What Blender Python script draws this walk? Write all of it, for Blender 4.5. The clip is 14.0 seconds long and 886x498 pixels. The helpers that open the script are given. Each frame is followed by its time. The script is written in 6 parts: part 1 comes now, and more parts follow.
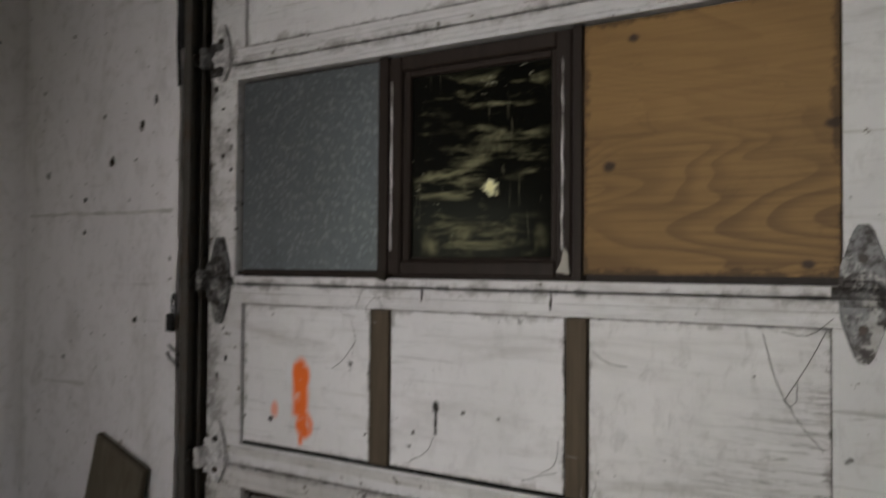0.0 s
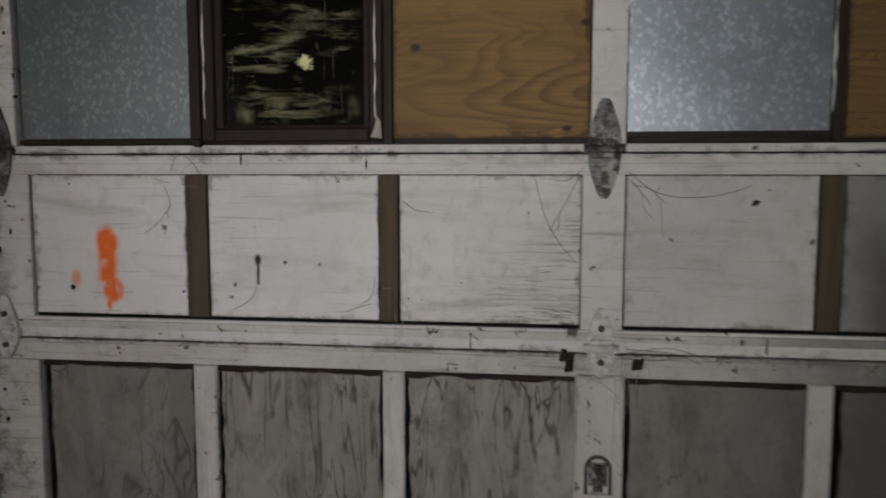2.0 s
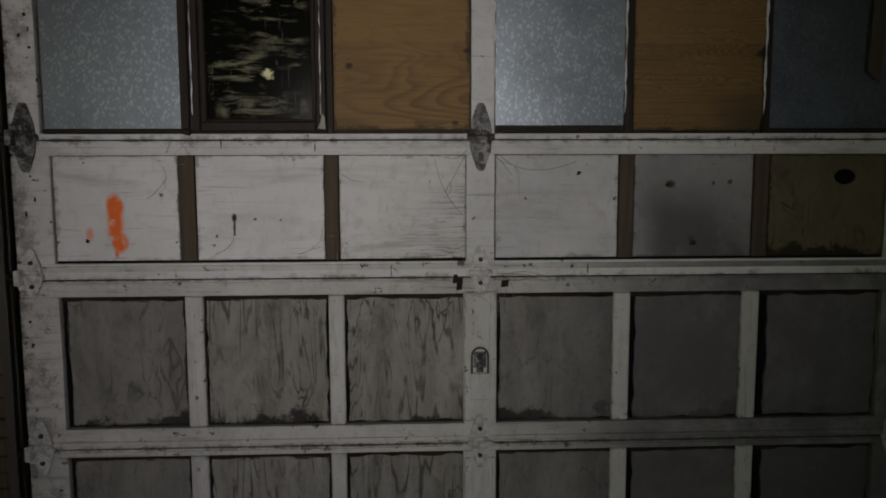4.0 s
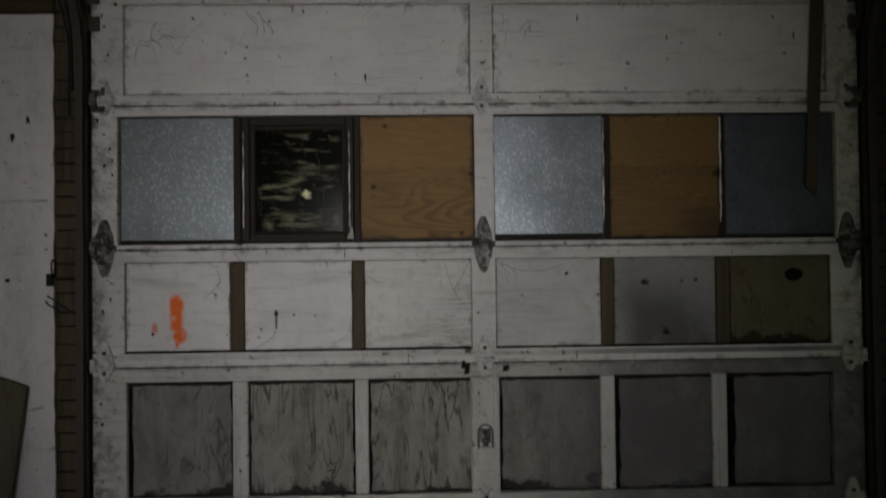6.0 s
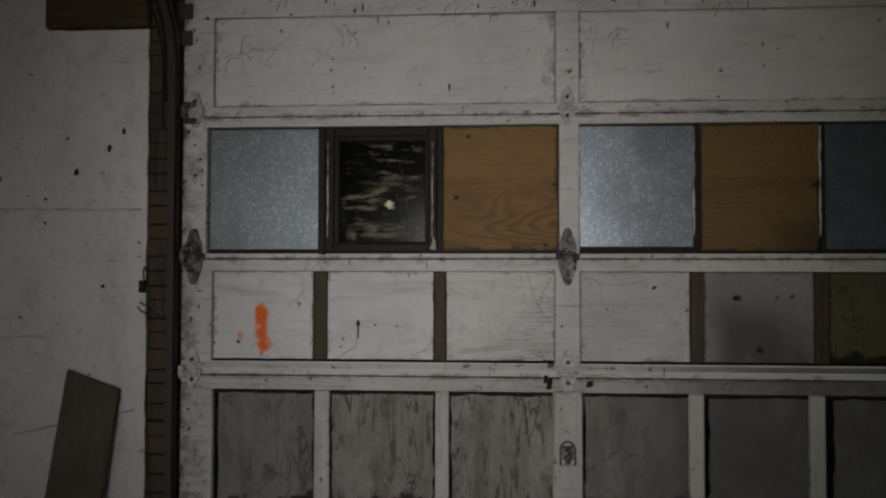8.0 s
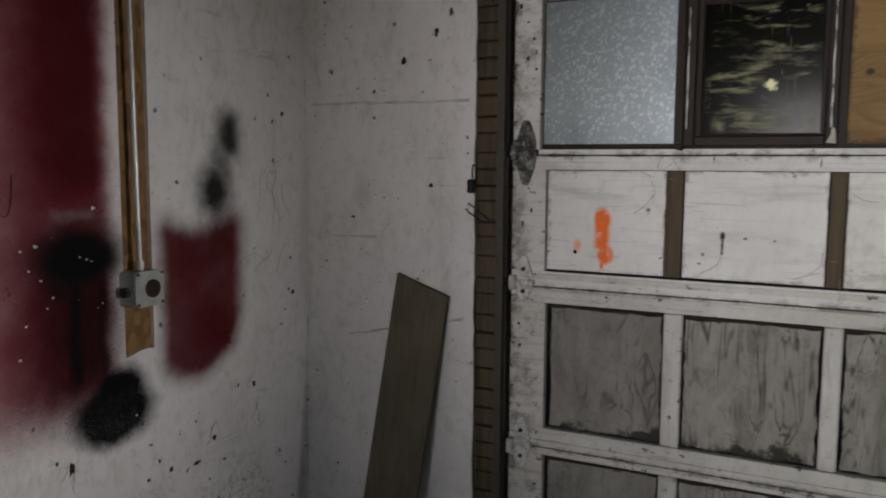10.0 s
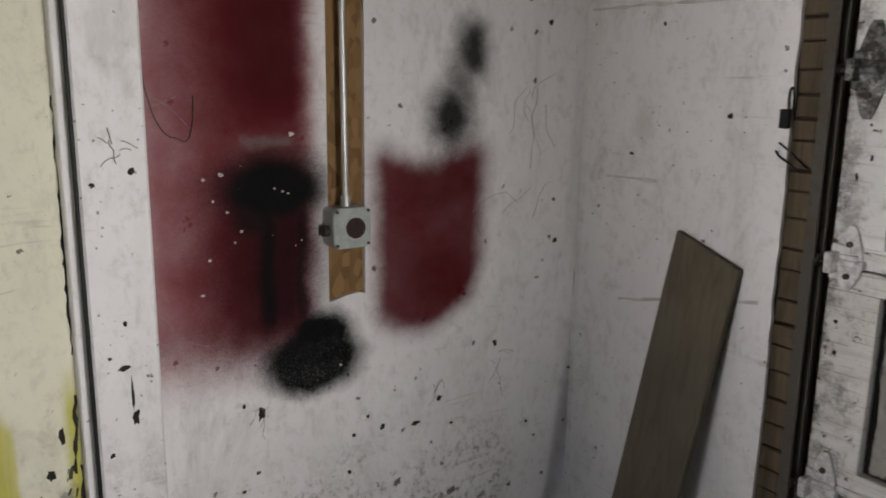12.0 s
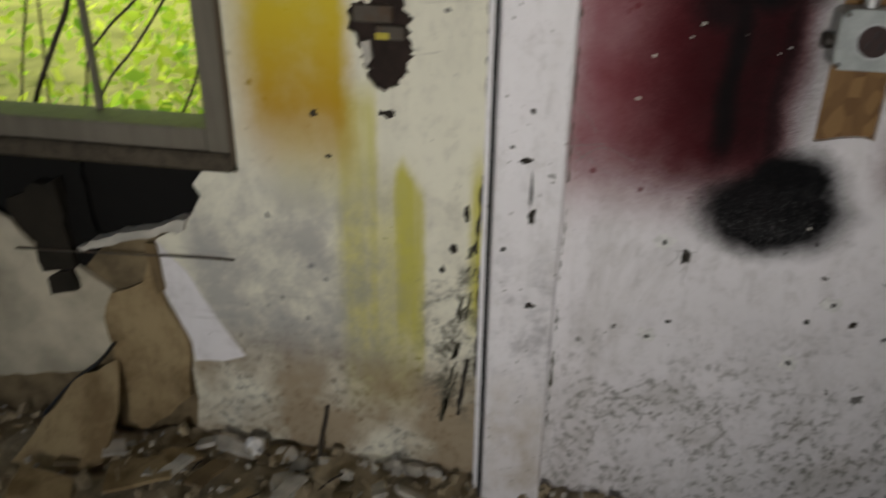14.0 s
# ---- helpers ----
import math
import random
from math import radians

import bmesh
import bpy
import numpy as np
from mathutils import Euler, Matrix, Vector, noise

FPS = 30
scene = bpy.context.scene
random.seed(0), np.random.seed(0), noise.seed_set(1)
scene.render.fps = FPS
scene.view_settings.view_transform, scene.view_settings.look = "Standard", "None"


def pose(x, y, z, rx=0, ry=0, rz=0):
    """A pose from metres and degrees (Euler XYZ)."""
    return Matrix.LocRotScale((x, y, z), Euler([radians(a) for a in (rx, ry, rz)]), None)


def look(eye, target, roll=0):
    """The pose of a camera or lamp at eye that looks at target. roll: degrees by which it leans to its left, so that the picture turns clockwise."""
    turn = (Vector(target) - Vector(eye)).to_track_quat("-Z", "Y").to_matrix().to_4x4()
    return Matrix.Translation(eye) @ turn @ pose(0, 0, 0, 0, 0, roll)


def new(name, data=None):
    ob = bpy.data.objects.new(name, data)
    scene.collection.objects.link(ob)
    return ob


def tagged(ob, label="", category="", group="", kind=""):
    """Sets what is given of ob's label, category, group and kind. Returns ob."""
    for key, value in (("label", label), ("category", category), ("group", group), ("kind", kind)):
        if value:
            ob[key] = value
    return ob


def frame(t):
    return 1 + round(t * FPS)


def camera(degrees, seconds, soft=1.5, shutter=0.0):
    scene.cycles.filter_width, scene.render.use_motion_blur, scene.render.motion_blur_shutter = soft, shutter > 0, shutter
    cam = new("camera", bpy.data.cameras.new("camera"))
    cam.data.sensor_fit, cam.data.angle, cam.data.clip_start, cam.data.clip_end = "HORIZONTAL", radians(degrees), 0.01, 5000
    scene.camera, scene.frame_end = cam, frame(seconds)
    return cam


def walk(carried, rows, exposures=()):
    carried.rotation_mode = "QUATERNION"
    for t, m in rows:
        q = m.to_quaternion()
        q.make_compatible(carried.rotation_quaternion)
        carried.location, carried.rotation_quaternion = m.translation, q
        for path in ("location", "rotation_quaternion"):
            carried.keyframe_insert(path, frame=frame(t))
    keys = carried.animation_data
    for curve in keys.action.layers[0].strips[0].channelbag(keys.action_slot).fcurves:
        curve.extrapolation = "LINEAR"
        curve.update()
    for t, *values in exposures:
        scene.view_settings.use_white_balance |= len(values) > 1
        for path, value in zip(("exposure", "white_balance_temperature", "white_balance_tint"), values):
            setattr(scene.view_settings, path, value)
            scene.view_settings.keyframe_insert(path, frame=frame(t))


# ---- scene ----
cam = camera(58.4, 14.0, soft=1.8, shutter=0.35)
PATH = [
    (0, (-0.045, 0.036, 1.617), (-1.114, 1.726, 1.667), 0.5),
    (0.5, (-0.003, -0.033, 1.52), (-1.21, 1.56, 1.465), 2.4),
    (1, (0.013, -0.05, 1.533), (-1.082, 1.621, 1.448), 1.8),
    (1.5, (-0.105, -0.159, 1.549), (-0.795, 1.712, 1.393), 0.0),
    (2, (-0.285, -0.36, 1.532), (-0.542, 1.614, 1.336), 0.0),
    (2.5, (-0.316, -0.613, 1.515), (-0.338, 1.377, 1.318), 0.4),
    (3, (-0.32, -0.836, 1.522), (-0.254, 1.154, 1.34), 0.4),
    (3.5, (-0.36, -0.986, 1.515), (-0.277, 1.002, 1.308), -0.0),
    (3.7, (-0.39, -1.069, 1.512), (-0.304, 0.917, 1.287), -0.1),
    (5.8, (-0.416, -1.659, 1.488), (-0.342, 0.34, 1.452), -0.8),
    (6, (-0.412, -1.684, 1.509), (-0.352, 0.314, 1.544), -0.7),
    (6.5, (-0.415, -1.712, 1.568), (-0.384, 0.281, 1.729), -0.6),
    (7, (-0.433, -1.714, 1.571), (-0.432, 0.273, 1.795), -0.4),
    (7.5, (-0.428, -1.689, 1.546), (-0.474, 0.305, 1.701), -0.1),
    (8, (-0.437, -1.647, 1.521), (-0.569, 0.348, 1.579), 0.1),
    (8.5, (-0.502, -1.534, 1.52), (-0.818, 0.44, 1.471), 0.2),
    (9, (-0.586, -1.425, 1.522), (-1.091, 0.508, 1.424), 0.3),
    (9.2, (-0.607, -1.389, 1.528), (-1.195, 0.519, 1.401), 0.2),
    (11.3, (-0.724, -0.7, 1.531), (-2.081, 0.727, 1.182), 0.9),
    (11.5, (-0.726, -0.623, 1.534), (-2.17, 0.71, 1.164), 0.8),
    (12, (-0.677, -0.414, 1.538), (-2.28, 0.711, 1.129), 0.8),
    (12.5, (-0.76, -0.245, 1.495), (-2.502, 0.623, 1.039), 0.6),
    (13, (-0.888, -0.074, 1.481), (-2.752, 0.417, 0.95), 0.4),
    (13.5, (-0.956, 0.023, 1.45), (-2.839, 0.073, 0.777), 0.3),
    (13.7, (-0.945, 0.1, 1.452), (-2.795, -0.038, 0.704), 0.5),
    (13.9, (-0.966, 0.116, 1.443), (-2.762, -0.142, 0.602), 0.8),
    (14, (-0.968, 0.096, 1.452), (-2.728, -0.217, 0.556), 0.7),
]
EXPOSURE = [(0.0, -0.95), (1.0, -1.0), (2.0, -1.15), (3.0, -1.5), (3.7, -1.6), (5.8, -1.78), (6.5, -1.65), (7.0, -1.55), (8.0, -1.58), (9.2, -1.25), (11.5, -0.2), (12.5, -0.05), (13.0, -0.02), (13.5, -0.12), (14.0, -0.3)]
walk(cam, [(t, look(eye, target, roll)) for t, eye, target, roll in PATH], EXPOSURE)

# ---- light ----
world = bpy.data.worlds.new("sky")
scene.world = world
world.use_nodes = True
wn = world.node_tree
sky = wn.nodes.new("ShaderNodeTexSky")
sky.sky_type, sky.sun_disc = "NISHITA", False
sky.sun_elevation, sky.sun_rotation = radians(56), radians(176)
wn.links.new(sky.outputs[0], wn.nodes["Background"].inputs[0])
wn.nodes["Background"].inputs[1].default_value = 0.15

sun = new("sun", bpy.data.lights.new("sun", "SUN"))
sun.data.energy, sun.data.angle, sun.data.color = 5.0, radians(0.6), (1.0, 0.95, 0.86)
sun.matrix_world = look((-5, -6, 9), (-5 - 0.05, -6 + 0.55, 9 - 0.83))


def opening_light(name, m, wide, high, watts, colour, spread):
    """An area lamp set in an opening; only the side window's opening is in view."""
    lamp = new(name, bpy.data.lights.new(name, "AREA"))
    lamp.data.shape, lamp.data.size, lamp.data.size_y = "RECTANGLE", wide, high
    lamp.data.energy, lamp.data.color, lamp.data.spread = watts, colour, radians(spread)
    lamp.matrix_world = m
    return lamp


# Added fill in place of a carried torch; the bay behind is unseen.
opening_light("bay_daylight", look((-0.7, -4.75, 1.3), (-0.62, 1.5, 1.62)), 1.4, 1.9, 16, (1.0, 0.955, 0.95), 36)
opening_light("window_daylight", look((-2.72, -1.55, 1.82), (0.0, -0.9, 1.3)), 1.1, 0.5, 6, (0.95, 1.0, 0.78), 160)
# Invented fill for the side wall; no east window is in view.
opening_light("east_window_daylight", look((2.99, 0.2, 1.5), (-2.6, -0.4, 1.15)), 1.2, 1.1, 12, (1.0, 0.968, 0.92), 44)


# ---- materials ----
class Mat:
    """A small builder for node materials."""

    def __init__(self, name):
        self.m = bpy.data.materials.new(name)
        self.m.use_nodes = True
        self.t = self.m.node_tree
        self.b = self.t.nodes["Principled BSDF"]
        self.co = self.t.nodes.new("ShaderNodeTexCoord").outputs["Object"]

    def node(self, kind, **inputs):
        n = self.t.nodes.new(kind)
        for k, v in inputs.items():
            self.put(n.inputs[k.replace("_", " ")], v)
        return n

    def put(self, socket, v):
        if hasattr(v, "links"):
            self.t.links.new(v, socket)
        elif isinstance(v, tuple) and len(v) == 3 and socket.type == "RGBA":
            socket.default_value = (*v, 1)
        else:
            socket.default_value = v

    def math(self, op, a, b=0.0, c=0.0, clamp=False):
        n = self.t.nodes.new("ShaderNodeMath")
        n.operation, n.use_clamp = op, clamp
        for i, v in enumerate((a, b, c)):
            self.put(n.inputs[i], v)
        return n.outputs[0]

    def scaled(self, sx, sy, sz, dx=0.0, dy=0.0, dz=0.0):
        n = self.t.nodes.new("ShaderNodeMapping")
        self.put(n.inputs["Vector"], self.co)
        n.inputs["Scale"].default_value = (sx, sy, sz)
        n.inputs["Location"].default_value = (dx, dy, dz)
        return n.outputs[0]

    def noise(self, scale, detail=4.0, rough=0.55, vec=None, distort=0.0):
        n = self.node("ShaderNodeTexNoise", Scale=scale, Detail=detail, Roughness=rough, Distortion=distort)
        self.put(n.inputs["Vector"], vec or self.co)
        return n.outputs[0]

    def voronoi(self, scale, vec=None, feature="F1", out=0):
        n = self.node("ShaderNodeTexVoronoi", Scale=scale)
        n.feature = feature
        self.put(n.inputs["Vector"], vec or self.co)
        return n.outputs[out]

    def step(self, v, lo, hi, a=0.0, b=1.0):
        n = self.t.nodes.new("ShaderNodeMapRange")
        n.interpolation_type = "SMOOTHSTEP"
        for k, x in zip(("Value", "From Min", "From Max", "To Min", "To Max"), (v, lo, hi, a, b)):
            self.put(n.inputs[k], x)
        return n.outputs[0]

    def mix(self, f, a, b, kind="MIX"):
        n = self.t.nodes.new("ShaderNodeMix")
        n.data_type, n.blend_type = "RGBA", kind
        self.put(n.inputs[0], f), self.put(n.inputs[6], a), self.put(n.inputs[7], b)
        return n.outputs[2]

    def axes(self, wobble=0.0, scale=6.0):
        v = self.co
        if wobble:
            n = self.node("ShaderNodeTexNoise", Scale=scale, Detail=5.0, Roughness=0.65)
            self.put(n.inputs["Vector"], self.co)
            a = self.t.nodes.new("ShaderNodeVectorMath")
            a.operation = "MULTIPLY_ADD"
            self.put(a.inputs[0], n.outputs["Color"])
            a.inputs[1].default_value = (wobble,) * 3
            add = self.t.nodes.new("ShaderNodeVectorMath")
            add.operation = "SUBTRACT"
            self.put(a.inputs[2], self.co)
            self.put(add.inputs[0], a.outputs[0])
            add.inputs[1].default_value = (wobble / 2,) * 3
            v = add.outputs[0]
        n = self.t.nodes.new("ShaderNodeSeparateXYZ")
        self.put(n.inputs[0], v)
        return n.outputs

    def box(self, u, v, u0, u1, v0, v1, soft):
        """A soft-edged rectangle in two axes."""
        if not isinstance(soft, tuple):
            soft = (soft,) * 4
        f = self.step(u, u0 - soft[0], u0 + soft[0])
        f = self.math("MULTIPLY", f, self.step(u, u1 - soft[1], u1 + soft[1], 1.0, 0.0))
        f = self.math("MULTIPLY", f, self.step(v, v0 - soft[2], v0 + soft[2]))
        return self.math("MULTIPLY", f, self.step(v, v1 - soft[3], v1 + soft[3], 1.0, 0.0))

    def oval(self, u, v, cu, cv, ru, rv, soft):
        a = self.math("DIVIDE", self.math("SUBTRACT", u, cu), ru)
        b = self.math("DIVIDE", self.math("SUBTRACT", v, cv), rv)
        d = self.math("SQRT", self.math("ADD", self.math("MULTIPLY", a, a), self.math("MULTIPLY", b, b)))
        return self.step(d, 1.0 - soft, 1.0 + soft, 1.0, 0.0)

    def done(self, colour, rough=0.6, metal=0.0, bump=None, strength=0.3, distance=0.002, shine=0.3):
        self.put(self.b.inputs["Base Color"], colour)
        self.put(self.b.inputs["Roughness"], rough)
        self.put(self.b.inputs["Metallic"], metal)
        self.put(self.b.inputs["Specular IOR Level"], shine)
        if bump is not None:
            n = self.node("ShaderNodeBump", Strength=strength, Distance=distance, Height=bump)
            self.put(self.b.inputs["Normal"], n.outputs[0])
        return self.m


def specks(k, colour, dark, amount, scale):
    """Sparse insect dirt and nail spots, each of its own size."""
    cell = k.voronoi(scale)
    pick = k.voronoi(scale, out=1)
    n = k.t.nodes.new("ShaderNodeSeparateColor")
    k.put(n.inputs[0], pick)
    size = k.step(n.outputs[0], 1.0 - amount, 1.0, 0.0, 0.15)
    jag = k.math("ADD", cell, k.math("MULTIPLY", k.math("SUBTRACT", k.noise(scale * 3.2, 5, 0.75), 0.5), 0.75))
    f = k.step(k.math("SUBTRACT", size, jag), 0.0, 0.03)
    return k.mix(k.math("MULTIPLY", f, 0.85), colour, dark)


def hairlines(k, c, scale, width, patch, dark, strength):
    """Sparse wandering scratches, cracks and dusty threads."""
    n = k.noise(scale, 3, 0.5, None, 0.6)
    f = k.step(k.math("ABSOLUTE", k.math("SUBTRACT", n, 0.5)), 0.0, width, 1.0, 0.0)
    f = k.math("MULTIPLY", f, k.step(k.noise(scale * 0.55 + 0.7, 3), 0.5, 0.5 + patch, 0.0, strength))
    return k.mix(f, c, dark)


def smudges(k, c, scale, amount, dark):
    n = k.noise(scale, 8, 0.75, k.scaled(1.0, 1.0, 0.6, 3.3, 1.2, 7.7), 0.4)
    return k.mix(k.step(n, 0.5, 0.68, 0.0, amount), c, dark)


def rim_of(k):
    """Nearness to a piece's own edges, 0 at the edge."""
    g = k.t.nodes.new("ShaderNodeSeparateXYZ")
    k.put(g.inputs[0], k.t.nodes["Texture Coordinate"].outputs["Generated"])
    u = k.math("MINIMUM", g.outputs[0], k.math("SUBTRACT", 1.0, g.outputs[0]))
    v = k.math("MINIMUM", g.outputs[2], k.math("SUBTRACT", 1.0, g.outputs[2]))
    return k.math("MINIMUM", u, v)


def painted_wood(name, base=(0.74, 0.73, 0.7), grime=0.5, chips=0.0, grain="x", tint=(0.3, 0.27, 0.22), rough=0.55, extra=None):
    """Old white paint over wood: cracks along the grain, grime, chips."""
    k = Mat(name)
    s = (2.0, 20.0, 60.0) if grain == "x" else (60.0, 20.0, 2.0)
    lines = k.noise(1.0, 5, 0.6, k.scaled(*s))
    cloud = k.noise(2.2, 6, 0.65)
    fine = k.noise(26.0, 5, 0.7)
    c = k.mix(k.step(cloud, 0.3, 0.72, 0.0, grime), base, tuple(v * 0.66 for v in base))
    c = k.mix(k.step(lines, 0.6, 0.74, 0.0, 0.22 + 0.3 * grime), c, tint)
    flow = k.noise(1.0, 7, 0.7, k.scaled(1.6, 5.0, 9.0, 4.0, 0, 1.0) if grain == "x" else k.scaled(9.0, 5.0, 1.6, 4.0, 0, 1.0), 0.5)
    c = k.mix(k.step(flow, 0.5, 0.72, 0.0, 0.25 + 0.35 * grime), c, (0.3, 0.275, 0.25))
    c = smudges(k, c, 31.0, 0.08 + 0.3 * grime * grime, (0.16, 0.14, 0.12))
    cracks = k.noise(1.0, 4, 0.6, k.scaled(4.0, 20.0, 110.0) if grain == "x" else k.scaled(110.0, 20.0, 4.0), 0.9)
    f = k.math("MULTIPLY", k.step(cracks, 0.6, 0.64), k.step(k.noise(2.3, 4), 0.42, 0.58, 0.1, 0.9))
    c = k.mix(k.math("MULTIPLY", f, 0.18 + 0.38 * grime), c, (0.1, 0.086, 0.072))
    # Noise-broken darker band along the piece's own edges, near black at the rim.
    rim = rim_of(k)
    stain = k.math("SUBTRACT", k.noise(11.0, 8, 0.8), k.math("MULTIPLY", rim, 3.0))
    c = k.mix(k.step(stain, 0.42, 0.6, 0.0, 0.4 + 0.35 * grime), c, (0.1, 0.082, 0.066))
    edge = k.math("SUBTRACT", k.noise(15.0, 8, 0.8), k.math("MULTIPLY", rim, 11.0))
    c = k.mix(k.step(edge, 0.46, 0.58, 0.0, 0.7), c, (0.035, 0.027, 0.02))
    c = specks(k, c, (0.03, 0.025, 0.02), 0.14, 9.0)
    c = specks(k, c, (0.05, 0.04, 0.03), 0.25, 23.0)
    if chips:
        f = k.step(k.math("ADD", k.noise(24.0, 7, 0.75), k.math("MULTIPLY", lines, 0.3)), 0.83 - chips * 0.16, 0.86 - chips * 0.16)
        c = k.mix(f, c, (0.1, 0.075, 0.055))
    if extra:
        c = extra(k, c)
    h = k.math("ADD", lines, k.math("MULTIPLY", fine, 0.6))
    return k.done(c, k.step(fine, 0.2, 0.8, rough - 0.12, rough + 0.2), 0.0, h, 0.35)


def weathered(name, base, dark, grain="z", contrast=0.7, rough=0.8, bump=0.5, extra=None):
    """Bare wood, gone grey or brown, with its grain."""
    k = Mat(name)
    s = {"z": (34.0, 34.0, 2.2), "x": (2.2, 34.0, 34.0), "flow": (8.0, 8.0, 1.8)}[grain]
    g = k.noise(1.0, 7, 0.65, k.scaled(*s), 0.6)
    big = k.noise(2.6, 5, 0.6)
    c = k.mix(k.step(g, 0.38, 0.68, 0.0, contrast), base, dark)
    c = k.mix(k.step(big, 0.35, 0.75, 0.0, 0.55), c, tuple(v * 0.55 for v in base))
    if grain == "flow":
        crack = k.noise(1.0, 3, 0.5, k.scaled(11.0, 11.0, 3.4, 2.0, 0, 5.0), 0.9)
        line = k.step(k.math("ABSOLUTE", k.math("SUBTRACT", crack, 0.5)), 0.0, 0.022, 1.0, 0.0)
        c = k.mix(k.math("MULTIPLY", line, k.step(k.noise(4.5, 3), 0.46, 0.6, 0.0, min(1.0, contrast * 1.4))), c, tuple(v * 0.35 for v in dark))
        c = smudges(k, c, 9.0, 0.5, dark)
        c = smudges(k, c, 40.0, 0.35, tuple(v * 0.6 for v in dark))
        field = k.noise(1.0, 3, 0.5, k.scaled(7.5, 7.5, 0.9, 6.0, 0, 3.0), 0.25)
        ring = k.math("FRACT", k.math("MULTIPLY", field, 13.0))
        vein = k.step(k.math("ABSOLUTE", k.math("SUBTRACT", ring, 0.5)), 0.03, 0.17, 1.0, 0.0)
        vein = k.math("MULTIPLY", vein, k.step(k.noise(5.0, 5, 0.65), 0.4, 0.58, 0.0, contrast * 1.3 if contrast > 0.5 else 0.1), clamp=True)
        c = k.mix(vein, c, tuple(v * 0.7 for v in dark))
        slit = k.noise(1.0, 5, 0.6, k.scaled(48.0, 48.0, 3.0, 7.0, 0, 2.0), 1.0)
        c = k.mix(k.math("MULTIPLY", k.step(slit, 0.62, 0.68), k.step(k.noise(4.0, 3), 0.5, 0.62, 0.0, contrast)), c, tuple(v * 0.3 for v in dark))
        # Darker towards the panel's own edges, broken up by noise.
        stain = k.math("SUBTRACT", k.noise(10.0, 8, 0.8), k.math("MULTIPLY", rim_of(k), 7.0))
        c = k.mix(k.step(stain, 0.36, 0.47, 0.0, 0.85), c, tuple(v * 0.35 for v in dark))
        gen = k.t.nodes.new("ShaderNodeSeparateXYZ")
        k.put(gen.inputs[0], k.t.nodes["Texture Coordinate"].outputs["Generated"])
        rot = k.math("SUBTRACT", k.noise(4.5, 6, 0.7), k.math("MULTIPLY", gen.outputs[2], 1.15))
        c = k.mix(k.step(rot, 0.42, 0.5, 0.0, 0.9), c, tuple(v * 0.25 for v in dark))
    if extra:
        c = extra(k, c)
    f = k.math("SUBTRACT", g, k.math("MULTIPLY", k.noise(60.0, 3), 0.15))
    return k.done(c, rough, 0.0, f, bump, 0.003, 0.2)


def orange_spray(k, c):
    x, y, z = k.axes(0.013, 22.0)
    f = k.oval(x, z, -1.378, 1.352, 0.028, 0.042, 0.3)
    f = k.math("MAXIMUM", f, k.box(x, z, -1.402, -1.354, 1.25, 1.35, 0.012))
    f = k.math("MAXIMUM", f, k.oval(x, z, -1.366, 1.235, 0.027, 0.034, 0.3))
    f = k.math("MAXIMUM", f, k.box(x, z, -1.383, -1.37, 1.185, 1.24, 0.006))
    f = k.math("MAXIMUM", f, k.math("MULTIPLY", k.oval(x, z, -1.463, 1.262, 0.012, 0.02, 0.5), 0.6))
    f = k.math("MULTIPLY", f, k.step(k.noise(30.0, 4), 0.3, 0.5, 0.55, 1.0))
    return k.mix(f, c, (0.9, 0.17, 0.02))


def drip(k, c):
    x, y, z = k.axes(0.008, 30.0)
    f = k.math("MAXIMUM", k.oval(x, z, -0.985, 1.315, 0.009, 0.013, 0.4), k.box(x, z, -0.988, -0.981, 1.255, 1.32, 0.003))
    return k.mix(f, c, (0.02, 0.018, 0.015))


def wavy_cracks(k, c):
    """Paint split along the wavy grain, thickest low on one side."""
    x, y, z = k.axes(0.012, 9.0)
    n = k.noise(1.0, 4, 0.6, k.scaled(3.2, 1.0, 70.0, 1.0, 0, 6.0), 1.4)
    f = k.step(k.math("ABSOLUTE", k.math("SUBTRACT", n, 0.52)), 0.0, 0.03, 1.0, 0.0)
    where = k.step(k.math("SUBTRACT", k.math("ADD", x, k.math("MULTIPLY", k.noise(6.0, 4), 0.3)), k.math("MULTIPLY", z, 0.9)), -1.55, -1.15, 0.0, 0.85)
    return k.mix(k.math("MULTIPLY", f, where), c, (0.09, 0.078, 0.068))


def grey_drift(k, c):
    """A soft, noise-broken grey darkening over the right-hand end of the lower sections."""
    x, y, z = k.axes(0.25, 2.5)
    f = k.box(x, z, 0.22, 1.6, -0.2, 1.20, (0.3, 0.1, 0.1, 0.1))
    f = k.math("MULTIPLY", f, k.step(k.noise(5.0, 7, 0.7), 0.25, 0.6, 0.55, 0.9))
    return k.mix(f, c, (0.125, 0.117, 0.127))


def soot_smears(k, c):
    """Soot rubbed over the panel in slanting smears, with rust dots."""
    x, y, z = k.axes(0.05, 7.0)
    lean = k.math("ADD", z, k.math("MULTIPLY", k.math("SUBTRACT", x, 0.58), 0.35))
    f = k.box(x, lean, 0.40, 0.80, 1.10, 1.40, (0.1, 0.06, 0.05, 0.14))
    f = k.math("MULTIPLY", f, k.step(k.noise(3.6, 6, 0.65), 0.3, 0.62, 0.35, 0.9))
    c = k.mix(f, c, (0.085, 0.08, 0.085))
    for dx, dz, dr in ((0.50, 1.425, 0.014), (0.575, 1.235, 0.011), (0.70, 1.43, 0.009)):
        c = k.mix(k.oval(x, z, dx, dz, dr, dr * 0.8, 0.5), c, (0.09, 0.055, 0.03))
    return c


